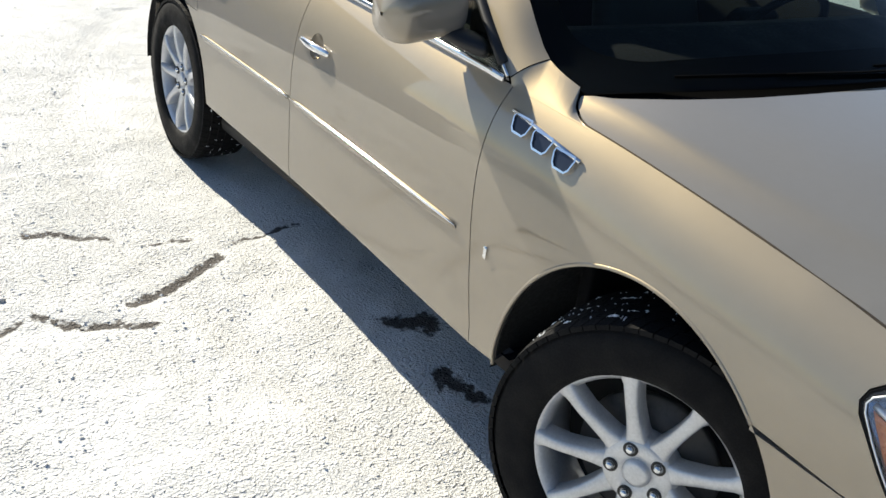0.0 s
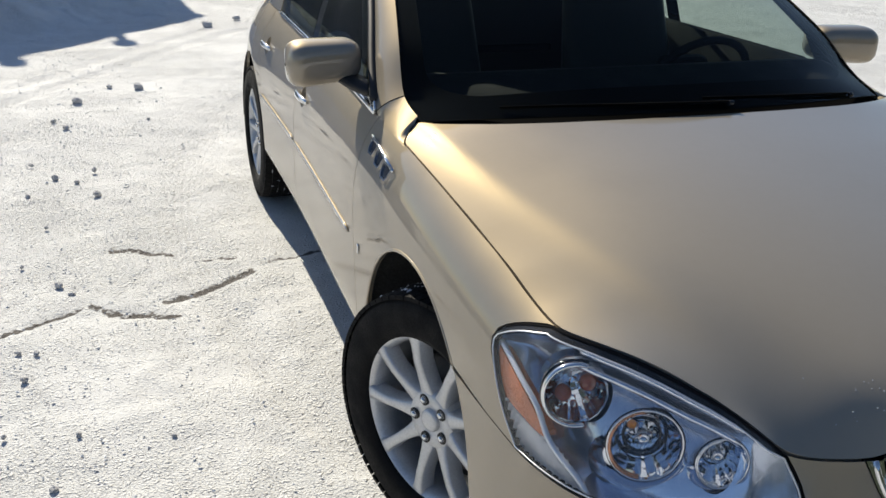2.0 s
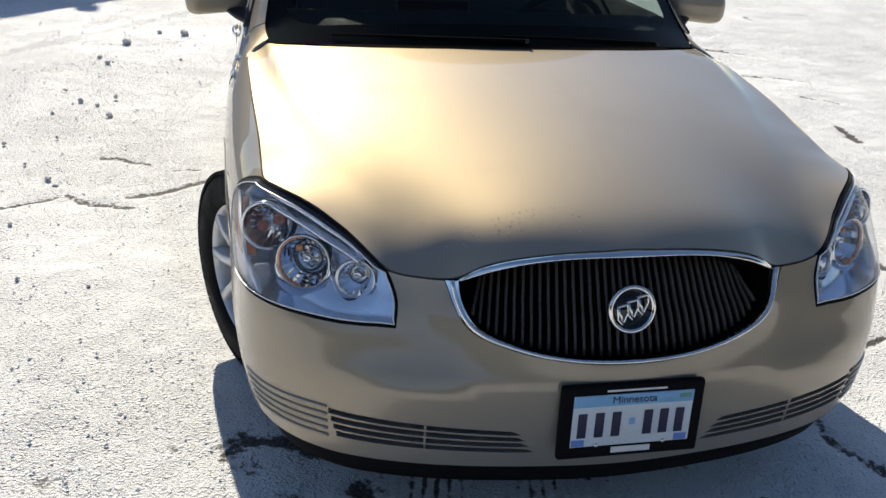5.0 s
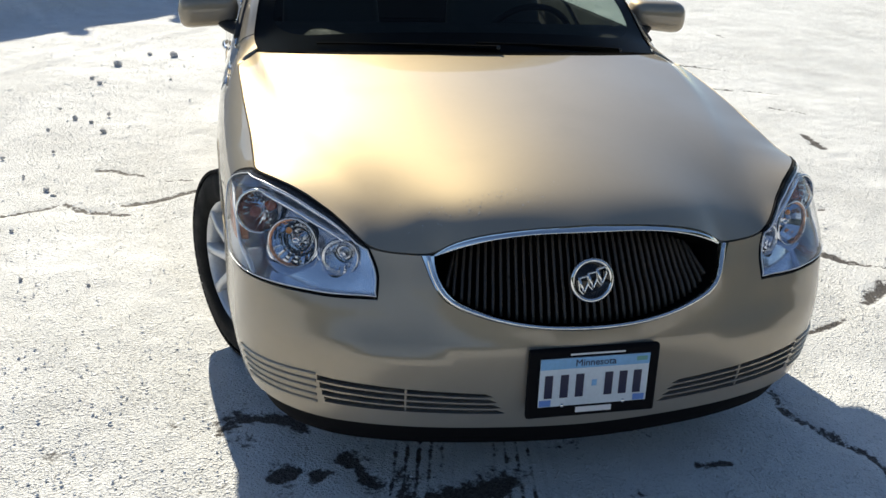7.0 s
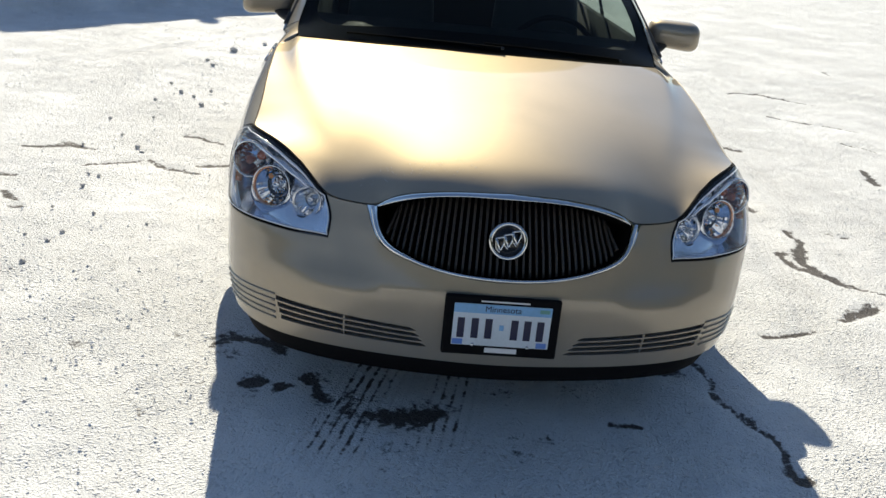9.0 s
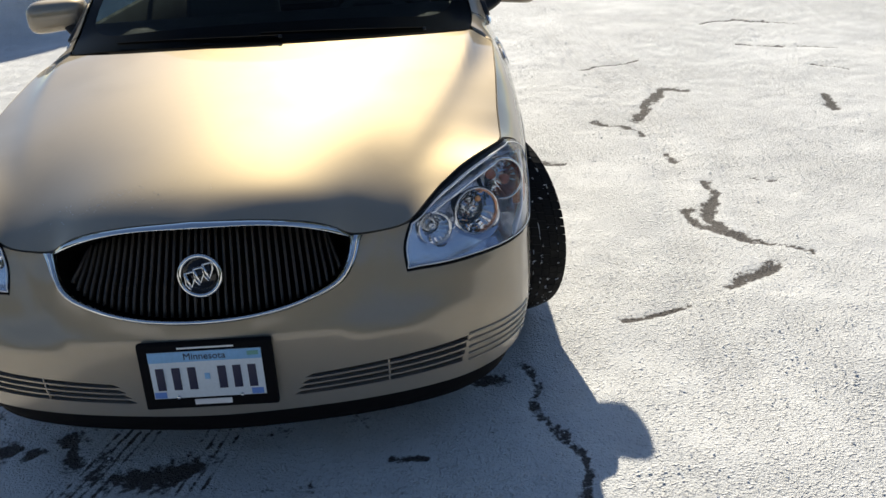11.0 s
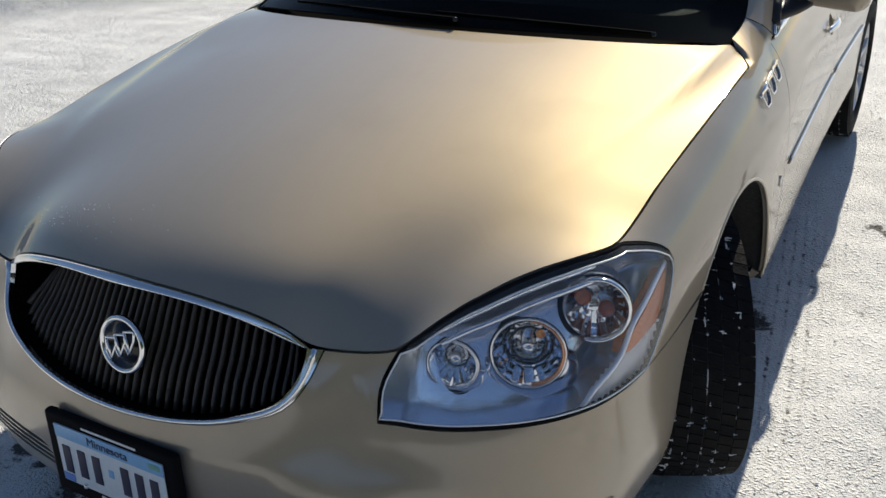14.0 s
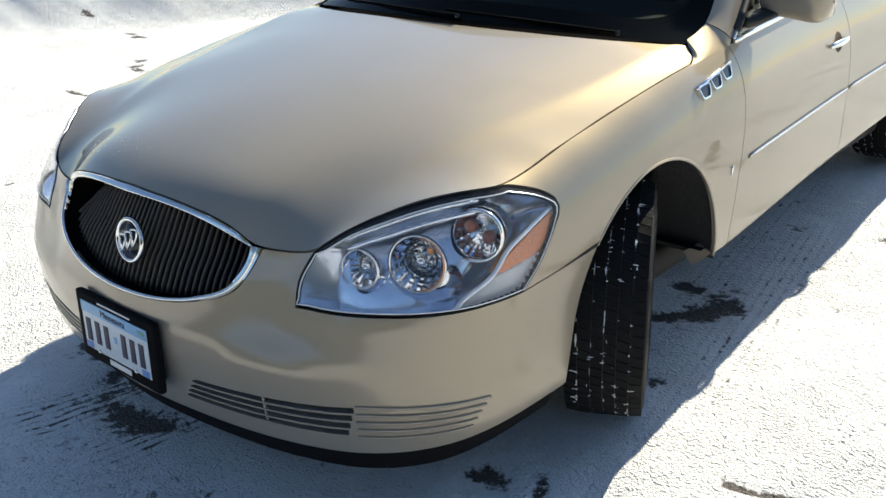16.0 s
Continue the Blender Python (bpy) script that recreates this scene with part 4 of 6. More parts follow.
for k in (-1, 0, 1):
    cx_, cz_ = 0.0245 * k, 0.011 * k
    edge_loop = [(-0.014, 0.019), (0.012, 0.024), (0.012, 0.006), (-0.001, -0.024), (-0.011, -0.012)]
    loop = dense([(a + cx_, b + cz_) for a, b in edge_loop], 0.008)
    me = sweep("shield", [(a, -0.010, b) for a, b in loop], ring_section(0.0028, 0.003, 6), closed=True, up=(0, 1, 0))
    me.transform(badge_m)
    shield = part("shield", me, CHROME, emblem)
    me = sweep("shield_bar", [(cx_ - 0.013, -0.011, cz_ + 0.018), (cx_ - 0.006, -0.011, cz_), (cx_ + 0.001, -0.011, cz_ - 0.022)], ring_section(0.0034, 0.003, 6), up=(0, 1, 0))
    me.transform(badge_m)
    part("shield_bar", me, CHROME, shield)

# number plate in a black holder; its characters are plain bars
plate_m = Matrix.Translation((0.004, -0.048, 0.419)) @ Euler((radians(-3), 0, 0)).to_matrix().to_4x4()


def flat_box(name, w, h, d, x, z, y, bevel=0.002):
    me = rounded_box(name, (w, d, h), bevel, 2, (x, y, z))
    me.transform(plate_m)
    return me


holder = part("plate_holder", flat_box("plate_holder", 0.358, 0.196, 0.022, 0, 0, 0.005, 0.008), SEAL, car, "black plastic plate holder")
wedge = rounded_box("holder_mount", (0.30, 0.05, 0.15), 0.008, 2, (0, 0.035, -0.005))
wedge.transform(plate_m)
part("holder_mount", wedge, BLACK, holder)
part("number_plate", flat_box("number_plate", 0.300, 0.138, 0.002, 0, 0.006, -0.0075, 0.0008), PLATEWHITE, holder, "pale blue plate with dark bars")
part("plate_band", flat_box("plate_band", 0.300, 0.030, 0.001, 0, 0.060, -0.0092, 0.0003), PLATEBLUE, holder, "blue band along the plate")
for x0 in (-0.125, -0.082, -0.040, 0.040, 0.080, 0.120):
    part("plate_bar", flat_box("plate_bar", 0.022, 0.066, 0.002, x0, -0.005, -0.0095, 0.0008), PLATEDARK, holder)
part("state_mark", flat_box("state_mark", 0.014, 0.018, 0.0012, 0.0, 0.0, -0.0092, 0.0005), PLATEBLUE, holder)
for x0 in (-0.132, 0.128):
    part("sticker", flat_box("sticker", 0.032, 0.018, 0.001, x0, -0.052, -0.0092, 0.0003), STICKER, holder, "blue date sticker")
part("print_bar", flat_box("print_bar", 0.100, 0.016, 0.0012, 0.005, -0.078, -0.0068, 0.0005), WHITE, holder)
part("print_bar", flat_box("print_bar", 0.150, 0.005, 0.0012, 0.005, 0.084, -0.0068, 0.0005), WHITE, holder)
part("print_bar", flat_box("print_bar", 0.030, 0.012, 0.0012, 0.128, 0.062, -0.0098, 0.0005), GREENPRINT, holder)
for x0 in (-0.085, 0.085):
    screw = lathe("screw", [(0.0, -0.003), (0.004, -0.003), (0.006, 0.0), (0.006, 0.002)], 12)
    screw.transform(plate_m @ Matrix.Translation((x0, -0.010, -0.060)) @ turn)
    part("screw", screw, CHROME, holder)
word = bpy.data.curves.new("word", "FONT")
word.body, word.size, word.align_x, word.align_y, word.extrude = "Minnesota", 0.027, "CENTER", "CENTER", 0.0005
word_ob = new("state_name", word)
bpy.context.view_layer.update()
word_me = bpy.data.meshes.new_from_object(word_ob.evaluated_get(bpy.context.evaluated_depsgraph_get()))
bpy.data.objects.remove(word_ob)
word_me.transform(plate_m @ Matrix.Translation((0.0, -0.0105, 0.060)) @ Matrix.Rotation(radians(90), 4, "X"))
part("state_name", word_me, PLATEDARK, holder)


WHITECHROME = mat("frosted_chrome", (0.80, 0.81, 0.83), 0.28, 0.6)


# headlights -----------------------------------------------------------------
def bowl(radius, depth, flat=0.18):
    """A reflector bowl of flat facets."""
    prof = [(radius * r, depth * (1 - r * r)) for r in (1, 0.86, 0.70, 0.52, 0.34, flat)] + [(0.001, depth)]
    me = lathe("reflector", [(radius * 1.06, -0.004), (radius * 1.02, -0.006)] + prof, 18)
    me.shade_flat()
    return me


def hoop(r, thick, a0=0, a1=360, at=0.0, long=1.0):
    """A ring, or part of one, about the x axis."""
    closed = a1 - a0 >= 360
    ang = np.radians(np.linspace(a0, a1, 40, endpoint=not closed))
    path = np.stack([np.full(40, at), r * np.cos(ang), r * np.sin(ang)], 1)
    return sweep("ring", path, [(long * a, c) for a, c in ring_section(thick, thick, 8)], closed=closed, up=lambda k: (0, math.cos(ang[k]), math.sin(ang[k])))


def visor(r, a0, a1, drop, back=0.055):
    """A crescent of bright trim that falls away behind the lower edge of a lamp."""
    rows = []
    for a in np.radians(np.linspace(a0, a1, 33)):
        f = max(0.0, math.sin(math.pi * (a - radians(a0)) / radians(a1 - a0))) ** 0.6
        rows.append([(-0.008 + back * u * u, (r * 1.09 + drop * f * u) * math.cos(a), (r * 1.09 + drop * f * u) * math.sin(a)) for u in np.linspace(0, 1, 9)])
    return grid_mesh("visor", rows)


def aim(place, out, up=8):
    """Turns a lathe's +x away from the front: a lamp that looks forwards and a little outwards."""
    return Matrix.Translation(place) @ Matrix.Rotation(radians(90 + out), 4, "Z") @ Matrix.Rotation(radians(up), 4, "Y")


DEEP = 0.085


def seal_inner(top, low):
    """The inner edge of the lamp's seal, wide above and thin below."""
    a, c = shrink(HEADLIGHT, top), shrink(HEADLIGHT, low)
    n_top = len(HEADLIGHT) - (len(hl_inner) + len(hl_bottom) + len(hl_rear) - 3)
    w = np.zeros(len(a))
    w[-n_top - 6:] = 1.0
    w[-n_top - 10:-n_top - 6] = (0.2, 0.4, 0.6, 0.8)
    return a * w[:, None] + c * (1 - w[:, None])


for side in (1, -1):
    lamp = part("headlight", wall_strip("headlight", shrink(HEADLIGHT, 0.004), -0.002, 0.09, side), BEZEL, car, "clear headlight with chrome reflectors and amber side marker")
    part("lamp_seal", skin("lamp_seal", body, mirrored(shrink(HEADLIGHT, 0.0015), side), [mirrored(seal_inner(0.014, 0.006), side)], step=0.03, depth=0.012, lift=0.001, edge=0.012), SEAL, lamp)
    holes = []
    for c, r in (((0.742, 0.322, 0.700), 0.064), ((0.622, 0.258, 0.678), 0.045), ((0.824, 0.443, 0.753), 0.056)):
        gs, gz = np.meshgrid(np.linspace(0.55, 1.35, 161), np.linspace(0.62, 0.82, 81))
        p, n = body(gs.ravel(), gz.ravel())
        k = int(np.argmin(np.linalg.norm(p - DEEP * n - np.array(c), axis=1)))
        holes.append([(gs.ravel()[k] + r * 1.15 * math.cos(a), gz.ravel()[k] + r * 1.02 * math.sin(a)) for a in np.linspace(0, 2 * math.pi, 28, endpoint=False)])
    part("housing", skin("housing", body, mirrored(shrink(HEADLIGHT, 0.002), side), [mirrored(h, side) for h in holes], step=0.03, depth=0, lift=-DEEP, edge=0.015), BEZEL, lamp)
    glass = part("lens", skin("lens", body, mirrored(shrink(HEADLIGHT, 0.007), side), step=0.03, depth=0.0, lift=0.003), LENSGLASS, lamp)
    glass.visible_shadow = False
    rim = dense([tuple(q) for q in seal_inner(0.0155, 0.0078)], 0.02)
    p, n = body(side * np.array([q[0] for q in rim]), np.array([q[1] for q in rim]))
    part("lens_edge", sweep("lens_edge", p + 0.003 * n, ring_section(0.0017, 0.0014, 6), closed=True, up=lambda i: n[i]), WHITECHROME, glass)
    for name, c, r, d, out in (("low_beam", (0.742, 0.322, 0.700), 0.064, 0.075, 24), ("high_beam", (0.622, 0.258, 0.678), 0.045, 0.055, 18), ("turn_lamp", (0.824, 0.443, 0.753), 0.056, 0.085, 22)):
        m = aim((side * c[0], c[1], c[2]), side * out)
        me = bowl(r, d)
        me.transform(m)
        lampbowl = part(name, me, REFLECTOR, lamp, "faceted chrome reflector bowl")

        def add(label, mesh, material):
            mesh.transform(m)
            part(label, mesh, material, lampbowl)

        outer_half = (70, 290) if side > 0 else (-110, 110)
        if name == "turn_lamp":
            add("barrel_ring", hoop(r * 1.06, 0.0045, *outer_half, at=-0.010, long=2.4), CHROME)
            add("shadow_ring", hoop(r * 1.12, 0.0022, *outer_half, at=0.004), GLOSSBLACK)
            add("barrel", lathe("barrel", [(r * 1.05, -0.002), (r * 1.09, 0.0), (r * 1.11, 0.07), (r * 1.04, 0.07)], 40), CHROME)
            for k in range(5):
                a = radians(200 - 20 * k if side > 0 else -20 + 20 * k)
                slat = [(0.012 + 0.012 * u, r * (0.97 - 0.22 * u) * math.cos(a), r * (0.97 - 0.22 * u) * math.sin(a)) for u in np.linspace(0, 1, 5)]
                add("reflector_rib", sweep("reflector_rib", slat, ring_section(0.0018, 0.0018, 6), up=(1, 0, 0)), WHITECHROME)
        else:
            add("bezel_ring", hoop(r * 1.05, 0.0022, at=-0.006), CHROME)
            add("shadow_ring", hoop(r * 1.10, 0.0013, at=-0.004), GLOSSBLACK)
            add("visor", visor(r, 185, 355, r * 0.95), REFLECTOR)
        if name == "turn_lamp":
            for dy, dz in ((0.024, 0.012), (-0.020, -0.010)):
                b = lathe("bulb", [(0.0, 0.000), (0.010, 0.003), (0.016, 0.011), (0.016, 0.026), (0.011, 0.05)], 16)
                b.transform(Matrix.Translation((0.006, dy * side, dz)))
                add("bulb", b, REDBULB)
        else:
            add("copper_edge", hoop(r * 0.985, 0.0042, 95 if side > 0 else -85, 265 if side > 0 else 85, at=-0.001, long=1.6), COPPER if name == "low_beam" else CHROME)
            add("bulb_cap", lathe("bulb_cap", [(0.0, 0.012), (0.007, 0.013), (0.011, 0.020), (0.011, 0.04), (0.013, 0.07)], 16), CHROME)
            add("inner_ring", hoop(r * 0.52, 0.003, at=0.043), GLOSSBLACK)
            if name == "low_beam":
                # an amber bead modelled in place of a glint in the bowl
                b = lathe("glint", [(0.0, 0.0), (0.006, 0.001), (0.009, 0.006), (0.006, 0.012), (0.0, 0.013)], 12)
                b.transform(Matrix.Translation((0.02, -0.022 * side, 0.026)))
                add("amber_cap", b, AMBERBEAD)
    for k, (d0, lift0) in enumerate(((0.016, -0.012), (0.034, -0.02))):
        edge_in = shrink(HEADLIGHT, d0)
        n_in = len(hl_inner) + len(hl_bottom) + len(hl_rear) - 3
        strip = edge_in[n_in + 3:-2]
        p, n = body(side * strip[:, 0], strip[:, 1])
        part("brow_strip", sweep("brow_strip", p + lift0 * n, ring_section(0.006, 0.010, 8), up=lambda i: n[i]), BEZEL, lamp)
    amber = [(S_TIP - 0.014, 0.768), (S_TIP - 0.036, 0.738), (S_TIP - 0.078, 0.691), (S_LOW + 0.0, 0.680), (S_LOW - 0.075, 0.678), (S_LOW - 0.02, 0.716), (S_LOW + 0.05, 0.742)]
    part("side_marker", skin("side_marker", body, mirrored(on(spline(amber + amber[:1], 40))[:-1], side), step=0.012, depth=0.03, lift=-0.008, edge=0.01), AMBER, lamp, "amber side marker")
    trim_line = spline([(S_TIP - 0.012, 0.776), (S_LOW + 0.045, 0.750), (S_LOW - 0.03, 0.722), (S_LOW - 0.085, 0.676), (S_LOW - 0.17, 0.640), (S_LOW - 0.20, 0.618)], 24)
    p, n = body(side * trim_line[:, 0], trim_line[:, 1])
    part("marker_trim", sweep("marker_trim", p - 0.010 * n, ring_section(0.006, 0.005, 8), up=lambda i: n[i]), WHITECHROME, lamp)
    rib_low = spline([(S_LOW - 0.19, 0.617), (S_LOW - 0.10, 0.614), (S_LOW + 0.004, 0.622), (S_LOW + 0.04, 0.652), (S_LOW + 0.066, 0.680)], 31)
    rib_high = spline([(S_LOW - 0.165, 0.638), (S_LOW - 0.11, 0.662), (S_LOW - 0.06, 0.672), (S_LOW + 0.01, 0.676), (S_LOW + 0.066, 0.686)], 31)
    rows = []
    for k in range(31):
        f = np.linspace(0, 1, 6)
        q = rib_low[k] * (1 - f[:, None]) + rib_high[k] * f[:, None]
        p, n = body(side * q[:, 0], q[:, 1])
        rows.append(p - n * (0.026 if k % 2 else 0.005))
    ribs = grid_mesh("ribbed_marker", rows)
    ribs.shade_flat()
    part("ribbed_marker", ribs, WHITECHROME, lamp, "clear ribbed marker")


# fender ports, badges, mirrors ------------------------------------------------
for side in (1, -1):
    for k in range(3):
        yc, zc = 1.428 + 0.0835 * k, 0.889 + 0.011 * k
        s0 = sy(yc)
        shape = dense([(s0 - 0.030, zc + 0.018), (s0 - 0.036, zc + 0.010), (s0 - 0.030, zc - 0.012), (s0 - 0.020, zc - 0.020), (s0 + 0.016, zc - 0.019), (s0 + 0.026, zc - 0.011), (s0 + 0.036, zc + 0.010), (s0 + 0.032, zc + 0.019)], 0.01)
        hole = shrink(shape, 0.0042)
        vent = part("fender_port", skin("fender_port", body, mirrored(shape, side), [mirrored(hole, side)], step=0.008, depth=0.012, lift=0.008, edge=0.008), CHROME, car, "chrome-rimmed fender port")
        part("port_back", skin("port_back", body, mirrored(hole, side), step=0.02, depth=0, lift=0.004), PORTFACE, vent)
    ss = np.array([sy(1.385), sy(1.48), sy(1.56), sy(1.645)])
    p, n = body(side * ss, np.array([0.902, 0.913, 0.922, 0.930]))
    part("port_trim", sweep("port_trim", p + 0.004 * n, ring_section(0.005, 0.004, 8), up=lambda i: n[i]), CHROME, car)
    p, n = body(side * np.array([sy(1.605)] * 4), np.array([0.594, 0.604, 0.616, 0.624]))
    part("fender_badge", sweep("fender_badge", p + 0.002 * n, box_section(0.012, 0.004), up=lambda i: n[i]), CHROME, car)
    # mirror: rounded shell on a black foot
    rows = []
    for a in np.linspace(-1, 1, 26):
        w = max(1e-3, 1 - abs(a) ** 6) ** 0.4 * (0.93 + 0.07 * a)
        rows.append([(side * (0.928 + 0.114 * a), 1.953 - 0.02 * a + 0.088 * w * abs(math.cos(b)) ** 0.8 * (1 if math.cos(b) > 0 else -1),
                      1.087 - 0.004 * a + 0.071 * w * abs(math.sin(b)) ** 0.6 * (1 if math.sin(b) > 0 else -1)) for b in np.linspace(0, 2 * math.pi, 36, endpoint=False)])
    mirror = part("door_mirror", grid_mesh("door_mirror", rows, closed_v=True), PAINT, car, "body-coloured door mirror on a black foot")
    gl = [[(side * (0.928 + 0.080 * a), 2.033, 1.087 + 0.048 * b) for b in np.linspace(-1, 1, 6)] for a in np.linspace(-1, 1, 6)]
    part("mirror_glass", grid_mesh("mirror_glass", gl), CHROME, mirror)
    part("mirror_foot", sweep("mirror_foot", spline([(side * 0.79, 1.86, 1.012), (side * 0.83, 1.89, 1.024), (side * 0.88, 1.94, 1.048)], 8), ring_section(0.05, 0.022, 10), taper=np.linspace(1.2, 0.8, 8)), BLACK, mirror)


# glasshouse -------------------------------------------------------------------
RAIL = [(0.795, 1.56, 0.998), (0.74, 1.80, 1.135), (0.685, 2.05, 1.275), (0.635, 2.32, 1.385), (0.61, 2.70, 1.435), (0.605, 3.10, 1.432), (0.62, 3.45, 1.385), (0.665, 3.85, 1.24), (0.72, 4.25, 1.085), (0.75, 4.42, 1.03)]
rail = spline(RAIL, 120)


def rail_at(y):
    return np.stack([np.interp(y, rail[:, 1], rail[:, c]) for c in range(3)], -1)


def belt(y):
    s = np.array([sy(v) for v in np.atleast_1d(y)])
    return body_point(s, top_z(s))


def glass_patch(lower, upper, bulge, n=12):
    """A pane or panel between two curves of equal count, bowed outwards."""
    lower, upper = np.asarray(lower), np.asarray(upper)
    rows = []
    for f in np.linspace(0, 1, n):
        p = lower * (1 - f) + upper * f
        rows.append(p + np.asarray(bulge) * (4 * f * (1 - f)))
    return rows


xs_ = np.linspace(-1, 1, 25)
# the edge of the windscreen, from the hood's corner up the pillar
SCREEN_EDGE = spline([(0.762, 1.535, 0.994), (0.770, 1.61, 1.014), (0.769, 1.671, 1.036), (0.757, 1.74, 1.086), (0.742, 1.81, 1.142), (0.70, 2.0, 1.248), (0.665, 2.17, 1.328), (0.635, 2.31, 1.385)], 41)
WINDOW_CORNER, PILLAR_BOW = (0.833, 1.708, 0.985), np.array((0.006, 0.0, 0.004))
SEAM_K = int(np.argmin(np.linalg.norm(SCREEN_EDGE - (0.769, 1.671, 1.036), axis=1)))


def screen(n, drop=0.0):
    rows = []
    for f in np.linspace(0, 1, n):
        e = np.array([np.interp(f * 40, np.arange(41), SCREEN_EDGE[:, c]) for c in range(3)])
        bow = 4 * f * (1 - f)
        cy, cz = 1.335 + f * 0.765 - 0.02 * bow, 1.030 + f * 0.395 + 0.03 * bow
        rows.append(np.stack([e[0] * xs_, cy + (e[1] - cy) * xs_**2, cz + (e[2] - cz) * np.abs(xs_) ** 2.3 - drop], 1))
    return np.array(rows)


windscreen = part("windscreen", facing(grid_mesh("windscreen", screen(30)), (0, -1, 1)), WINDGLASS, car, "tinted windscreen")
windscreen.visible_shadow = False
low = screen(30)[0]
cowl_y = np.interp(np.abs(low[:, 0]), REAR_EDGE[:, 0], REAR_EDGE[:, 1]) - 0.025
cowl_x = low[:, 0] * 0.985
band = np.stack([cowl_x, cowl_y, hood_z(cowl_x, cowl_y) - 0.030], 1)
part("cowl", grid_mesh("cowl", glass_patch(band, low + (0, 0.03, -0.006), (0, 0, -0.004), 6)), FRIT, car, "black plastic cowl below the windscreen")


def on_screen(uv, drop):
    """Places on the glass from -1 to 1 across and 0 to 1 up."""
    full = screen(41, drop)
    c, r = (uv[:, 0] + 1) * 12, uv[:, 1] * 40
    i, k = np.clip(c.astype(int), 0, 23), np.clip(r.astype(int), 0, 39)
    a, b = (c - i)[:, None], (r - k)[:, None]
    return (full[k, i] * (1 - a) + full[k, i + 1] * a) * (1 - b) + (full[k + 1, i] * (1 - a) + full[k + 1, i + 1] * a) * b


# black frit round the glass, its clear middle with round corners
inner = []
for cx_, cy_, a0 in ((0.735, 0.845, 0), (-0.735, 0.845, 90), (-0.735, 0.275, 180), (0.735, 0.275, 270)):
    inner += [(cx_ + 0.185 * math.cos(a), cy_ + 0.155 * math.sin(a)) for a in np.radians(np.linspace(a0, a0 + 90, 14))]
inner = dense(inner, 0.06)
mid = np.array((0.0, 0.5))
reach = 1 / np.maximum(np.abs(inner[:, 0]), np.abs(inner[:, 1] - 0.5) / 0.5)
frit_rows = [on_screen(np.clip(inner + (inner - mid) * ((reach - 1) * f)[:, None], (-1, 0), (1, 1)), 0.003) for f in np.linspace(0, 1, 6)]
part("frit", grid_mesh("frit", frit_rows, closed_v=True), FRIT, windscreen)
roof_rows = []
for y in np.linspace(0, 1, 16):
    yc = 2.10 + y * 1.42
    r = rail_at(np.array([2.31 + y * 1.14]))[0]
    zc = 1.425 + 0.045 * math.sin(math.pi * min(1, y * 0.9 + 0.12))
    roof_rows.append([(r[0] * a, yc + (r[1] - yc) * a * a, zc + (r[2] - zc) * abs(a) ** 2.6) for a in xs_])
part("roof", grid_mesh("roof", roof_rows), PAINT, car)
tail_low = np.stack([0.62 * xs_, 4.42 - 0.05 * xs_**2, 1.075 - 0.02 * xs_**2], 1)
tail_high = np.stack([0.615 * xs_, 3.52 - 0.07 * xs_**2, 1.425 - 0.045 * xs_**2], 1)
tail_high[:, 2] = np.array(roof_rows[-1])[:, 2]
tail_high[:, :2] = np.array(roof_rows[-1])[:, :2]
rear_window = part("rear_window", facing(grid_mesh("rear_window", glass_patch(tail_low, tail_high, (0, 0.02, 0.03), 12)), (0, 1, 1)), SIDEGLASS, car)
rear_window.visible_shadow = False
s_end = np.array([sy(4.40 + 0.1 * k) for k in range(3)] + list(np.linspace(sy(4.62), _s[-1] - 0.001, 16)))
edge_p = body_point(s_end, top_z(s_end))
trunk = []
for p in edge_p:
    trunk.append([(p[0] * a, p[1] + (0.0 if p[1] < 4.9 else 0.03) * (1 - abs(a)), p[2] + 0.055 * (1 - abs(a) ** 2.5) * min(1, (5.12 - p[1]) / 0.5)) for a in np.linspace(-1, 1, 21)])
part("trunk_lid", grid_mesh("trunk_lid", trunk), PAINT, car)
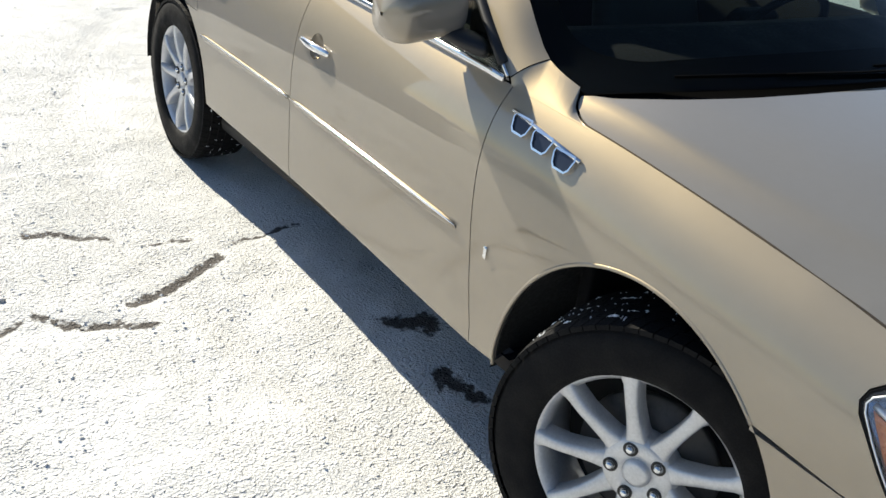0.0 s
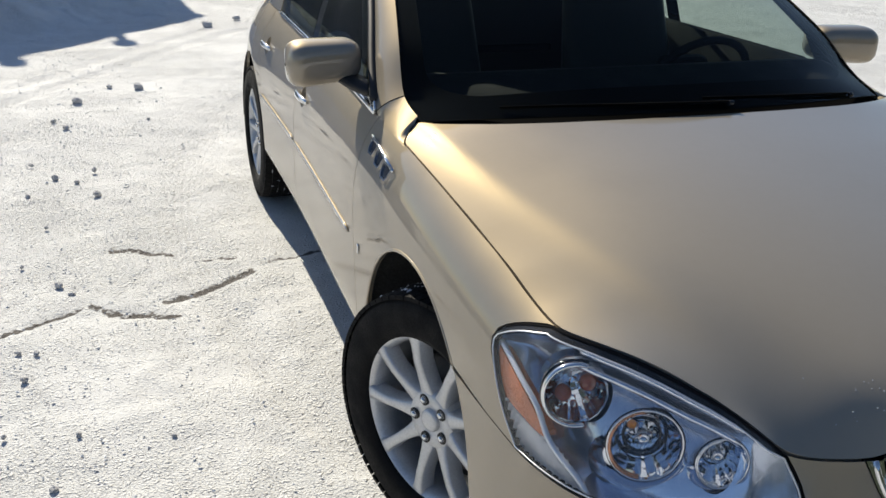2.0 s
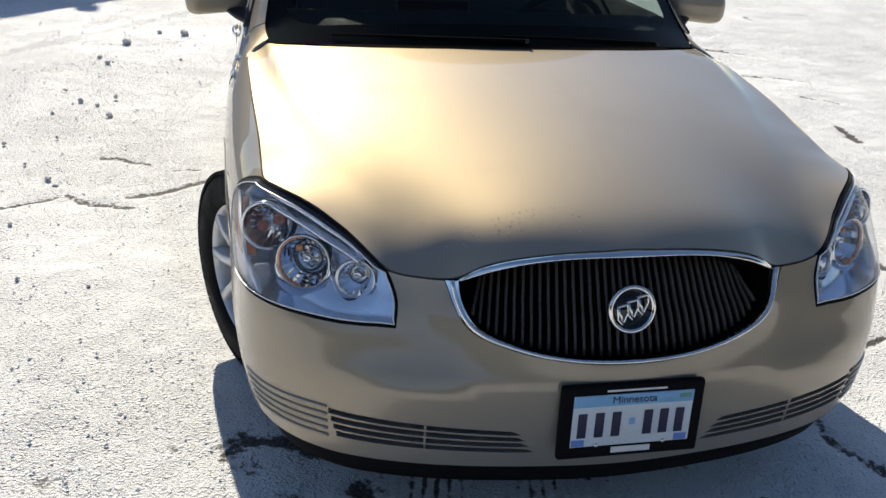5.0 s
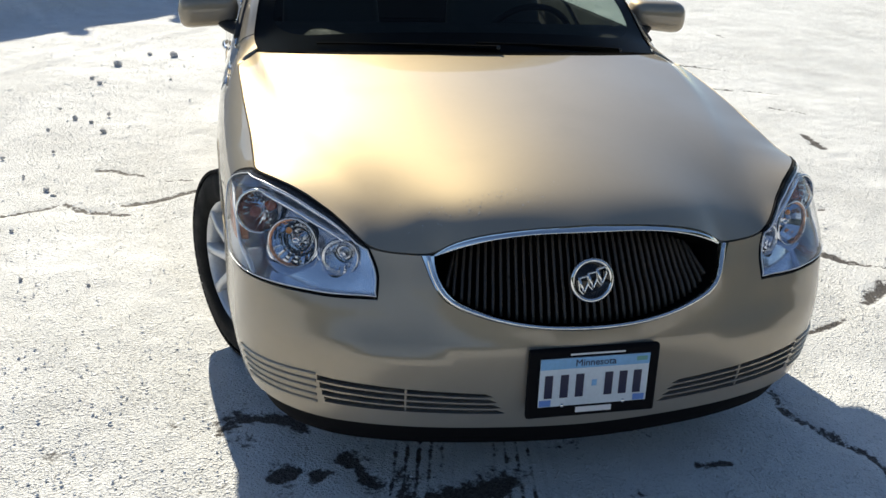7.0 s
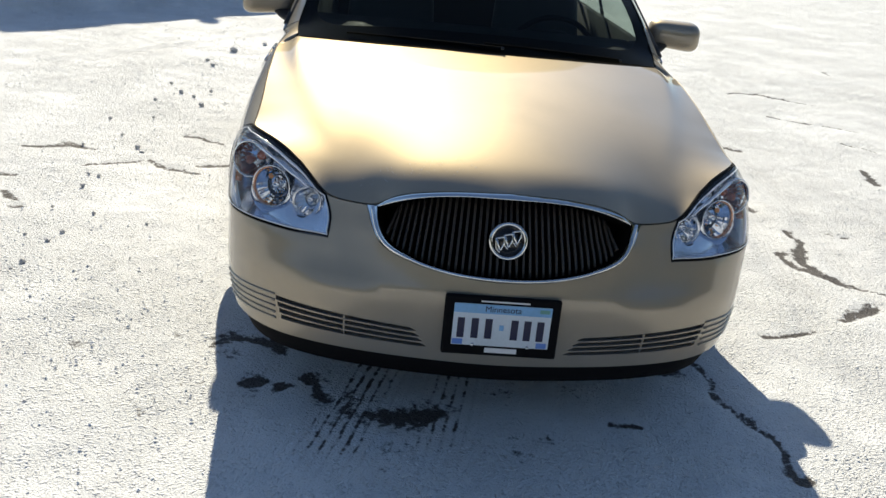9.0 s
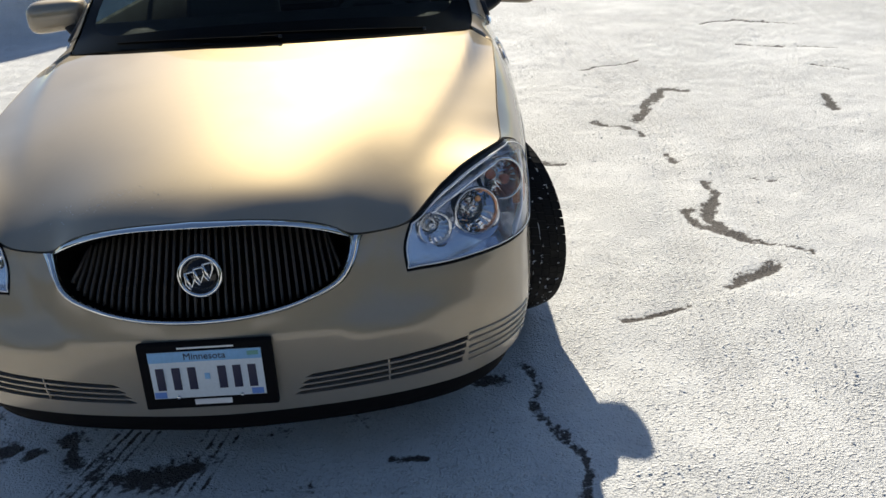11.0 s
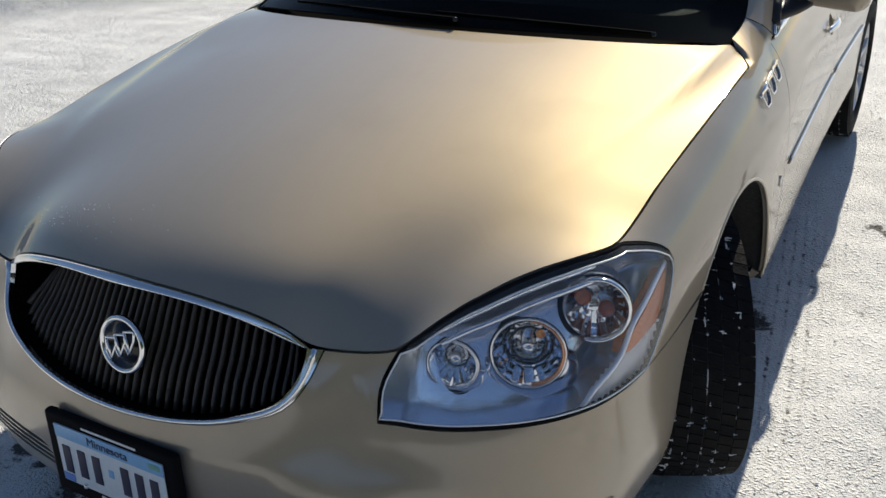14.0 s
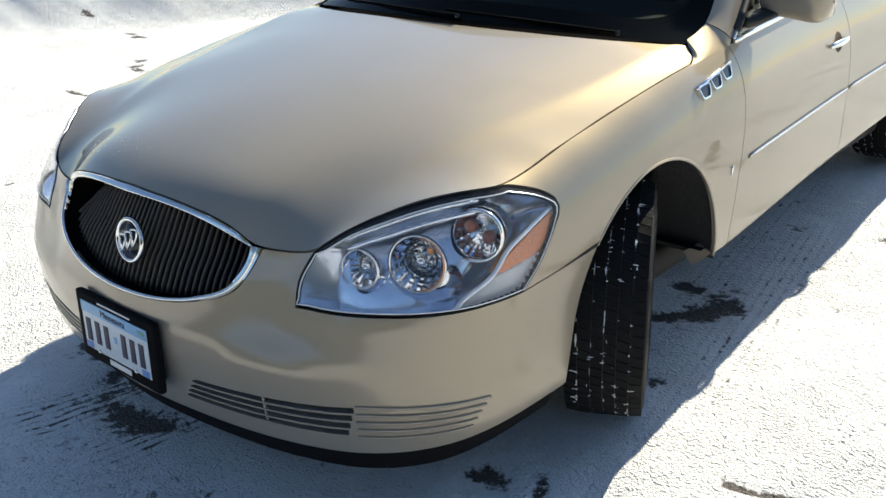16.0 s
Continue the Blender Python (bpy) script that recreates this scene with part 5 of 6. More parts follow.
for side in (1, -1):
    mir = np.array((side, 1, 1))
    # the front pillar is a strip between windscreen and side window; the roof rail follows on
    wind_edge = np.stack([np.interp(np.linspace(SEAM_K, 40, 20), np.arange(41), SCREEN_EDGE[:, c]) for c in range(3)], 1) + np.array((0.0, -0.004, 0.004))
    side_edge = spline([WINDOW_CORNER, (0.800, 1.86, 1.075), (0.748, 2.06, 1.20), (0.695, 2.28, 1.325), (0.655, 2.46, 1.395)], 20)
    wind_edge[0] += (0, 0.002, 0.002)
    side_edge[0] += (0, 0.002, 0.002)
    pillar = []
    for a in np.linspace(0, 1, 9):
        pillar.append(((1 - a) * wind_edge + a * side_edge + np.outer(np.sin(math.pi * a) * np.ones(20), PILLAR_BOW)) * mir)
    part("pillar_a", facing(grid_mesh("pillar_a", pillar), (side, -1, 1)), PAINT, car)
    part("pillar_trim", sweep("pillar_trim", (side_edge + np.array((0.004, 0.004, 0.0))) * mir, ring_section(0.004, 0.004, 8)), CHROME, car)
    yy = np.linspace(2.33, 3.50, 24)
    part("roof_rail", sweep("roof_rail", rail_at(yy) * mir, [(-0.025, -0.02), (0.025, -0.02), (0.025, 0.006), (0.012, 0.016), (-0.012, 0.016), (-0.025, 0.006)], up=(side * 0.75, -0.1, 0.65), taper=np.minimum(1, np.linspace(0.15, 5, 24))), PAINT, car)
    tuck = np.array([(a + 0.0014, b + 0.0010) for a, b in corner[:7]])
    tuck = np.concatenate([tuck, hood_z(tuck[:, 0], tuck[:, 1])[:, None] - 0.001], 1)
    seam_a = np.linspace(0, 1, 8)[1:, None]
    seam_line = (1 - seam_a) * SCREEN_EDGE[SEAM_K] + seam_a * np.array(WINDOW_CORNER) + np.sin(math.pi * seam_a) * PILLAR_BOW + (1 - seam_a) * np.array((0, -0.004, 0.004))
    foot_high = np.concatenate([tuck, SCREEN_EDGE[np.round(np.linspace(1, SEAM_K, 12)).astype(int)] + np.array((0, -0.004, 0.004)), seam_line])
    s_foot = np.array([sy(y) for y in np.concatenate([np.linspace(1.425, 1.485, 7), np.linspace(1.495, 1.708, 19)])])
    z_foot = top_z(s_foot)
    p0, n0 = body(s_foot, z_foot - 0.004)
    p0 = p0 + 0.0003 * n0
    rise_ = body_point(s_foot, z_foot) - body_point(s_foot, z_foot - 0.01)
    rise_ /= np.linalg.norm(rise_, axis=1)[:, None]
    span = np.linalg.norm(foot_high - p0, axis=1)[:, None]
    p1 = 0.5 * (p0 + foot_high)
    lean = (0.05 + 0.21 * ease((np.arange(len(p0)) - 4) / 8))[:, None]
    p1 = p0 + rise_ * span * lean + (p1 - p0) * (0.26 - lean) * 2
    foot = [((1 - f) ** 2 * p0 + 2 * f * (1 - f) * p1 + f * f * foot_high) * mir for f in np.linspace(0, 1, 12)]
    part("pillar_foot", facing(grid_mesh("pillar_foot", foot), (side, 0, 1)), PAINT, car)
    yy = np.linspace(3.44, 4.42, 16)
    part("pillar_c", grid_mesh("pillar_c", glass_patch(belt(np.linspace(3.66, 4.46, 16)) * mir, rail_at(yy) * mir, (side * 0.012, 0, 0), 8)), PAINT, car)
    # the front window's upper edge climbs the pillar, then follows the roof
    front_top = spline(list(map(tuple, side_edge[1:])) + [tuple(q) for q in rail_at(np.array([2.60, 2.70, 2.79])) + np.array((0.012, 0, -0.012))], 16)
    rear_top = rail_at(np.linspace(2.86, 3.42, 16)) + np.array((0.012, 0, -0.012))
    for name, a0, a1, hi_ in (("front_window", 1.735, 2.77, front_top * mir), ("rear_side_window", 2.86, 3.62, rear_top * mir)):
        lo_ = belt(np.linspace(a0, a1, 16)) * mir + (0, 0, 0.004)
        pane = part(name, facing(grid_mesh(name, glass_patch(lo_, hi_, (side * 0.014, 0, 0), 8)), (side, 0, 0)), SIDEGLASS, car, "dark tinted side window")
        part("window_trim", sweep("window_trim", lo_ + np.array((side * 0.006, 0, 0.002)), ring_section(0.006, 0.010, 8)), CHROME, pane, "bright strip along the window")
        part("window_gasket", sweep("window_gasket", hi_ + np.array((side * 0.004, 0, 0)), ring_section(0.014, 0.010, 8)), BLACK, pane)
    up_ = side_edge[np.linspace(0, 7, 10).round().astype(int)]
    low_ = belt(np.linspace(1.712, 1.90, 10)) + np.array((0, 0, 0.006))
    sail = [((1 - a) * up_ + a * low_ + np.array((0.006, 0, 0))) * mir for a in np.linspace(0, 1, 5)]
    part("mirror_sail", facing(grid_mesh("mirror_sail", sail), (side, 0, 0)), GLOSSBLACK, car)
    b0, b1 = belt(np.array([2.765, 2.865])) * mir, rail_at(np.array([2.785, 2.865])) * mir
    part("pillar_b", grid_mesh("pillar_b", glass_patch(b0, b1, (side * 0.016, 0, 0), 8)), GLOSSBLACK, car)

# wipers parked at the foot of the glass, each arm pivoting at the driver's end
for x0, x1 in ((-0.56, 0.07), (0.0, 0.585)):
    xs_w = np.linspace(x0, x1, 18)
    base = screen(41, -0.003)[2]
    path = np.stack([np.interp(xs_w, base[:, 0], base[:, c]) for c in range(3)], 1)
    path[:, 1] -= 0.022 * np.linspace(0, 1, 18)
    path[:, 2] -= 0.010 * np.linspace(0, 1, 18)
    wiper = part("wiper", sweep("wiper", path, box_section(0.005, 0.005)), FRIT, car, "black windscreen wiper")
    part("wiper_arm", sweep("wiper_arm", path[7:] + np.array((0, -0.007, 0.002)), box_section(0.007, 0.004), taper=np.linspace(0.6, 1.2, 11)), FRIT, wiper)
    pivot = lathe("pivot_cap", [(0.0, -0.006), (0.006, -0.005), (0.008, 0.0), (0.008, 0.006)], 14)
    pivot.transform(Matrix.Translation(path[-1] + np.array((0.004, -0.012, 0.0))) @ Matrix.Rotation(radians(90), 4, "Y"))
    part("pivot_cap", pivot, GLOSSBLACK, wiper)

# underside and engine bay, dark
part("underbody", rounded_box("underbody", (1.46, 4.2, 0.12), 0.04, 2, (0, 2.5, 0.27)), DARK, car)
part("engine_bay", rounded_box("engine_bay", (0.90, 0.85, 0.36), 0.05, 2, (0, 0.80, 0.50)), DARK, car)
part("radiator_support", rounded_box("radiator_support", (1.0, 0.03, 0.42), 0.01, 2, (0, 0.33, 0.48)), DARK, car)

# cabin
rows = []
for y in np.linspace(1.5, 4.55, 26):
    w = float(np.interp(y, [p[1] for p in OUTLINE[:-6]], [p[0] for p in OUTLINE[:-6]])) - 0.035
    rows.append([(w * a, y, 0.365) for a in np.linspace(-1, 1, 9)])
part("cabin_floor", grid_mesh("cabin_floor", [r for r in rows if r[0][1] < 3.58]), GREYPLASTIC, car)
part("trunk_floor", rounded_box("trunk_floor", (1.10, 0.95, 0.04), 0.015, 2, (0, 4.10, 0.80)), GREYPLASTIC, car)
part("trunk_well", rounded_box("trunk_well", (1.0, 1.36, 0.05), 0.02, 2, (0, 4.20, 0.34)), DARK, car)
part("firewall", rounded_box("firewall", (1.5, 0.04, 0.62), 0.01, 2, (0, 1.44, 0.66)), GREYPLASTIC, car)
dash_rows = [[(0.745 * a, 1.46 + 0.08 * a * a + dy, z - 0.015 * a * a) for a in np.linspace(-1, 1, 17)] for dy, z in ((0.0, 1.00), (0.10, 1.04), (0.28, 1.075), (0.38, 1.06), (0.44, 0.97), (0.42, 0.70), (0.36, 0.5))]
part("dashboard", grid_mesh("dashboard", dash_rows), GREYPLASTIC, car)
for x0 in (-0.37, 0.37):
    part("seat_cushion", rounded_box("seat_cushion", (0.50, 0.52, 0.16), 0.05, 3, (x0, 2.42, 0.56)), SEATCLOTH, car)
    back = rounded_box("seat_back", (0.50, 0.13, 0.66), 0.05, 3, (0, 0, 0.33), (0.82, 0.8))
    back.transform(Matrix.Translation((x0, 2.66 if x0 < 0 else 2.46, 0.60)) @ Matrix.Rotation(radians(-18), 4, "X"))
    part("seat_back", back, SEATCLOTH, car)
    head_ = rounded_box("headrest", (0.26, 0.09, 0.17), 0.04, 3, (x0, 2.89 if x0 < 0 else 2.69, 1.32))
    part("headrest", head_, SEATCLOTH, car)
for side in (1, -1):
    card = []
    for y in np.linspace(1.76, 3.62, 20):
        e = belt(y)[0]
        dip = 0.05 * min(1.0, (y - 1.70) / 0.25)
        card.append([(side * (e[0] - k), y, z) for k, z in ((0.055, 0.42), (0.075, 0.80), (0.050, e[2] + 0.010 + dip), (0.030, e[2] + 0.018 + dip), (0.018, e[2] - 0.02))])
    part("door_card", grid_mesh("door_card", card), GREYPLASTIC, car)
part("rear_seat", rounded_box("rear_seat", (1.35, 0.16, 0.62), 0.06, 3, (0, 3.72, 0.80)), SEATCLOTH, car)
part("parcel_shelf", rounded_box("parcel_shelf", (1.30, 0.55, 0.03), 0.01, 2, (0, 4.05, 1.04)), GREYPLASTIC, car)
wheel_me = grid_mesh("steering_wheel", [[((0.185 + 0.014 * math.cos(b)) * math.cos(a), 0.014 * math.sin(b), (0.185 + 0.014 * math.cos(b)) * math.sin(a)) for b in np.linspace(0, 2 * math.pi, 8, endpoint=False)] for a in np.linspace(0, 2 * math.pi, 36, endpoint=False)], True, True)
wheel_me.transform(Matrix.Translation((0.37, 1.98, 0.96)) @ Matrix.Rotation(radians(28), 4, "X"))
steering = part("steering_wheel", wheel_me, GREYPLASTIC, car)
hub_me = rounded_box("wheel_boss", (0.20, 0.06, 0.14), 0.03, 2)
hub_me.transform(Matrix.Translation((0.37, 1.98, 0.96)) @ Matrix.Rotation(radians(28), 4, "X"))
part("wheel_boss", hub_me, GREYPLASTIC, steering)
part("cabin_mirror", rounded_box("cabin_mirror", (0.24, 0.03, 0.065), 0.015, 2, (0, 2.02, 1.335)), GREYPLASTIC, car)


# wheels -----------------------------------------------------------------------
TYRE_R, TYRE_W = 0.340, 0.212
WHEEL_F, WHEEL_R = 1.035, 3.80


def wheel_parts():
    w = TYRE_W / 2
    prof = [(0.222, 0.085), (0.228, 0.100), (0.250, 0.111), (0.285, w), (0.310, 0.106), (0.325, 0.094), (0.334, 0.080), (0.3365, 0.04), (0.3368, 0.0), (0.3365, -0.04), (0.334, -0.080), (0.325, -0.094),
            (0.310, -0.106), (0.285, -w), (0.25, -0.111), (0.228, -0.100), (0.222, -0.085)]
    tyre = lathe("tyre", prof, 72)
    tyre.materials.append(RUBBER)
    tyre.materials.append(GROOVE)
    for f in tyre.polygons:
        if abs(f.center.x) < 0.075 and math.hypot(f.center.y, f.center.z) > 0.3:
            f.material_index = 1
    rows = [(-0.085, 0.034, 0.0), (-0.0495, 0.031, 0.5), (-0.0165, 0.030, 0.2), (0.0165, 0.030, 0.7), (0.0495, 0.031, 0.35), (0.085, 0.034, 0.85)]
    verts, faces = [], []
    for x0, wd, ph in rows:
        for k in range(70):
            a0 = 2 * math.pi * (k + ph) / 70
            a1 = a0 + 2 * math.pi / 70 * 0.90
            slant = 0.012
            r0, r1 = 0.328, TYRE_R - (0.001 if abs(x0) > 0.08 else 0.0)
            i = len(verts)
            for r in (r0, r1):
                for x, sl in ((x0 - wd / 2, -slant), (x0 + wd / 2, slant)):
                    for a in (a0 + sl, a1 + sl):
                        rr = r - (0.004 if abs(x) > 0.1 else 0)
                        verts.append((x, rr * math.cos(a), rr * math.sin(a)))
            faces += [(i + 4, i + 5, i + 7, i + 6), (i, i + 4, i + 6, i + 2), (i + 1, i + 3, i + 7, i + 5), (i, i + 1, i + 5, i + 4), (i + 2, i + 6, i + 7, i + 3)]
    tread = raw("tread", verts, faces, False)
    rimp = [(0.216, -0.10), (0.226, -0.098), (0.228, -0.088), (0.214, -0.080), (0.200, -0.06), (0.195, 0.03), (0.195, 0.078), (0.206, 0.092), (0.222, 0.098), (0.230, 0.102), (0.230, 0.094), (0.221, 0.088)]
    rim = lathe("rim", rimp, 60)
    spokes = []
    for k in range(9):
        a = 2 * math.pi * k / 9 + 0.2
        radii = np.linspace(0.050, 0.208, 9)
        wid = np.interp(radii, [0.05, 0.085, 0.14, 0.19, 0.208], [0.026, 0.0165, 0.0125, 0.0145, 0.022])
        out = np.interp(radii, [0.05, 0.09, 0.15, 0.208], [0.072, 0.082, 0.093, 0.093])
        rows_ = []
        for r, wd, o in zip(radii, wid, out):
            c, s = math.cos(a), math.sin(a)

            def at(u, x):
                return (x, r * c - u * s, r * s + u * c)
            rows_.append([at(-wd, o - 0.045), at(-wd, o - 0.006), at(-wd * 0.72, o), at(wd * 0.72, o), at(wd, o - 0.006), at(wd, o - 0.045)])
        spokes.append(grid_mesh("spoke", rows_))
    boss = lathe("hub", [(0.0, 0.070), (0.030, 0.070), (0.034, 0.074), (0.070, 0.078), (0.080, 0.066), (0.084, 0.03)], 40)
    cap = lathe("centre_cap", [(0.0, 0.0835), (0.020, 0.083), (0.029, 0.080), (0.031, 0.07)], 32)
    lugs = []
    for k in range(5):
        a = 2 * math.pi * k / 5 + 0.5
        lug = lathe("lug_nut", [(0.0, 0.010), (0.006, 0.010), (0.009, 0.006), (0.009, -0.01)], 6)
        # no hollow is cut: a black ring stands for the shade round each nut
        cup = lathe("lug_recess", [(0.010, 0.001), (0.0155, 0.002), (0.0155, -0.004)], 20)
        for me in (lug, cup):
            me.transform(Matrix.Translation((0.0775, 0.055 * math.cos(a), 0.055 * math.sin(a))))
        lugs.append((lug, cup))
    rng = np.random.default_rng(5)
    bits_v, bits_f = [], []
    for _ in range(330):
        x0 = rng.choice([-0.067, -0.033, 0.0, 0.033, 0.067]) + rng.normal(0, 0.004)
        a, r = rng.uniform(0, 2 * math.pi), TYRE_R * 0.985 - 0.0005
        long, wide, high = rng.uniform(0.002, 0.004) + 0.022 * rng.random() ** 3, rng.uniform(0.0012, 0.0034), rng.uniform(0.001, 0.003)
        if rng.random() < 0.4:
            long, wide = rng.uniform(0.0015, 0.004), rng.uniform(0.004, 0.013)
        i = len(bits_v)
        for q in range(8):
            t = 2 * math.pi * q / 8
            k = rng.uniform(0.6, 1.3)
            aa = a + long * k * math.cos(t) / r
            bits_v.append((x0 + wide * k * math.sin(t), (r - 0.002) * math.cos(aa), (r - 0.002) * math.sin(aa)))
        bits_v.append((x0, (r + high) * math.cos(a), (r + high) * math.sin(a)))
        bits_f += [(i + q, i + (q + 1) % 8, i + 8) for q in range(8)]
    global TREAD_SNOW
    TREAD_SNOW = raw("tread_snow", bits_v, bits_f, False)
    disc = lathe("brake_disc", [(0.05, 0.02), (0.15, 0.022), (0.15, 0.0), (0.05, 0.0)], 48)
    back = lathe("wheel_back", [(0.0, -0.03), (0.20, -0.03), (0.20, -0.035), (0.0, -0.035)], 32)
    for me in (tyre, tread):
        me.transform(Matrix.Diagonal((1, 0.985, 0.985, 1)))
    for me in [rim] + spokes:
        me.transform(Matrix.Diagonal((1, 1.07, 1.07, 1)))
    return tyre, tread, rim, spokes, boss, cap, lugs, disc, back


T_, TR_, R_, SP_, B_, C_, LG_, D_, BK_ = wheel_parts()


def wheel(x, y, steer, spin):
    """One road wheel; its outer face looks along +x before it is turned."""
    flip = 180 if x < 0 else 0
    m = pose(x, y, HUB_Z, 0, 0, flip + steer) @ Matrix.Rotation(radians(spin), 4, "X")
    w = part("wheel", T_.copy(), RUBBER, car, "black tyre with snow in the tread on a silver nine-spoke alloy rim")
    w.name = "wheel"
    w.matrix_local = m
    def sub(name, me, material, label=""):
        ob = part(name, me, material, w, label)
        return ob
    sub("tread", TR_, RUBBER)
    tagged(sub("tread_snow", TREAD_SNOW, SNOWBIT, "snow caught in the tread"), kind="stuff")
    sub("rim", R_, ALLOY)
    for sp in SP_:
        sub("spoke", sp, ALLOY)
    sub("hub", B_, ALLOY)
    sub("centre_cap", C_, ALLOY)
    for lug, cup in LG_:
        sub("lug_nut", lug, CHROME)
        # black in place of the shade round the nut
        sub("lug_recess", cup, BLACK)
    sub("brake_disc", D_, BRAKE)
    sub("wheel_back", BK_, DARK)
    return w


for side in (1, -1):
    wheel(side * 0.812, WHEEL_F, 26.5 if side > 0 else 23, 12)
    wheel(side * 0.772, WHEEL_R, 0, 50)
    for yc in (FRONT_Y, REAR_Y):
        flank = float(np.interp(yc, [p[1] for p in OUTLINE], [p[0] for p in OUTLINE])) - 0.022
        prof = [(0.424, flank * side), (0.430, (flank - 0.08) * side), (0.430, 0.50 * side), (0.10, 0.48 * side)]
        n_, rows = 40, []
        for a in np.linspace(radians(-2), radians(186), n_):
            rows.append([(x, yc + 0.008 + r * math.cos(a), 0.347 + r * math.sin(a)) for r, x in prof])
        part("wheel_liner", grid_mesh("wheel_liner", rows), LINER, car)


# the body was drawn a little long and narrow at the tail: every panel is brought to its true length and width
def true_size(co):
    wide = smooth_at(co[:, 1], [-0.1, 0.6, 1.4, 1.75, 2.65, 3.58, 4.0, 5.1], [0.992, 0.992, 1.012, 1.020, 1.030, 1.075, 1.110, 1.130])
    return np.stack([co[:, 0] * wide, co[:, 1] * 0.947, co[:, 2] * 0.986], 1)


done = set()
for ob in car.children_recursive:
    if ob.data is None or ob.name.startswith("wheel") and "liner" not in ob.name or ob.parent.name.startswith("wheel"):
        continue
    if ob.data.name in done:
        continue
    done.add(ob.data.name)
    co = np.empty(len(ob.data.vertices) * 3, np.float32)
    ob.data.vertices.foreach_get("co", co)
    ob.data.vertices.foreach_set("co", true_size(co.reshape(-1, 3).astype(float)).astype(np.float32).ravel())
    ob.data.update()


# what stands round the lot ------------------------------------------------------
WALLPAINT = mat("grey_wall", (0.42, 0.41, 0.39), 0.8, var=0.1, scale=2, bump=0.2)
TO_SUN = np.array((-0.144, 1.538))                       # shift of a shadow on the ground for each metre of height
ROOF = 4.2
corner_a = np.array((-0.49, 10.09)) + ROOF * TO_SUN
along = np.array((-2.30, -2.82)) / math.hypot(2.30, 2.82)
back_way = np.array((along[1], -along[0])) * np.sign(along[1] * TO_SUN[0] - along[0] * TO_SUN[1])
building = new("building")
tagged(building, "plain grey flat-roofed building beyond the lot", "building")
corners = [corner_a, corner_a + 5.2 * along, corner_a + 5.2 * along + 7.0 * back_way, corner_a + 7.0 * back_way]


def prism(name, foot, z0, z1):
    n = len(foot)
    verts = [(*p, z0) for p in foot] + [(*p, z1) for p in foot]
    faces = [(i, (i + 1) % n, n + (i + 1) % n, n + i) for i in range(n)] + [tuple(range(n, 2 * n)), tuple(range(n))[::-1]]
    me = raw(name, verts, faces, False)
    bm = bmesh.new()
    bm.from_mesh(me)
    bmesh.ops.recalc_face_normals(bm, faces=bm.faces)
    bm.to_mesh(me)
    bm.free()
    return me


part("wall", prism("wall", corners, -0.1, ROOF - 0.15), WALLPAINT, building)
centre = sum(corners) / 4
part("roof", prism("roof", [c + (c - centre) * 0.012 for c in corners], ROOF - 0.147, ROOF), BLACK, building)
for foot in ((-2.22, 8.15), (-1.30, 8.98)):
    at = np.array(foot) + (ROOF + 0.0) * TO_SUN + 0.15 * back_way
    pipe = lathe("roof_vent", [(0.0, 0.0), (0.05, 0.0), (0.05, 0.34), (0.11, 0.34), (0.11, 0.44), (0.0, 0.46)], 14)
    pipe.transform(Matrix.Translation((*at, ROOF)) @ Matrix.Rotation(radians(-90), 4, "Y"))
    part("roof_vent", pipe, BLACK, building)


# unseen dark woods, added before the car to darken what bumper and lamps mirror
def woods():
    rng = np.random.default_rng(17)
    verts, faces = [], []
    for _ in range(620):
        a = radians(rng.uniform(195, 345))
        d = rng.uniform(34, 50)
        x, y = d * math.cos(a), d * math.sin(a)
        side_on = min(1.0, max(0.0, (math.degrees(a) - 262) / 30))
        h, w = rng.uniform(5.5, 9.5) + side_on * rng.uniform(5.0, 11.0), rng.uniform(1.1, 2.0)
        tiers = 9
        for q in range(tiers):
            f = q / tiers
            z0, reach = h * (0.08 + 0.86 * f), w * (1 - 0.92 * f) * rng.uniform(0.8, 1.15)
            i, n = len(verts), 16
            turn0 = rng.uniform(0, 1)
            for k in range(n):
                b = 2 * math.pi * (k + turn0) / n
                r = reach * (rng.uniform(0.85, 1.25) if k % 2 else rng.uniform(0.35, 0.6))
                verts.append((x + r * math.cos(b), y + r * math.sin(b), z0 - 0.30 * r + rng.uniform(-0.12, 0.12)))
            verts.append((x + rng.uniform(-0.08, 0.08), y, z0 + h * 0.16))
            faces += [(i + k, i + (k + 1) % n, i + n) for k in range(n)]
        i = len(verts)
        for z, r in ((-0.1, 0.14), (h * 0.5, 0.08)):
            verts += [(x + r, y, z), (x - r * 0.5, y + r * 0.87, z), (x - r * 0.5, y - r * 0.87, z)]
        faces += [(i + q, i + (q + 1) % 3, i + 3 + (q + 1) % 3, i + 3 + q) for q in range(3)]
    return raw("woods", verts, faces, False)


NEEDLES = mat("dark_needles", (0.022, 0.030, 0.018), 0.9, var=0.4, scale=1.5)
tagged(part("woods", woods(), NEEDLES), "unseen dark tree line added to darken the car's reflections", "woods", kind="stuff")


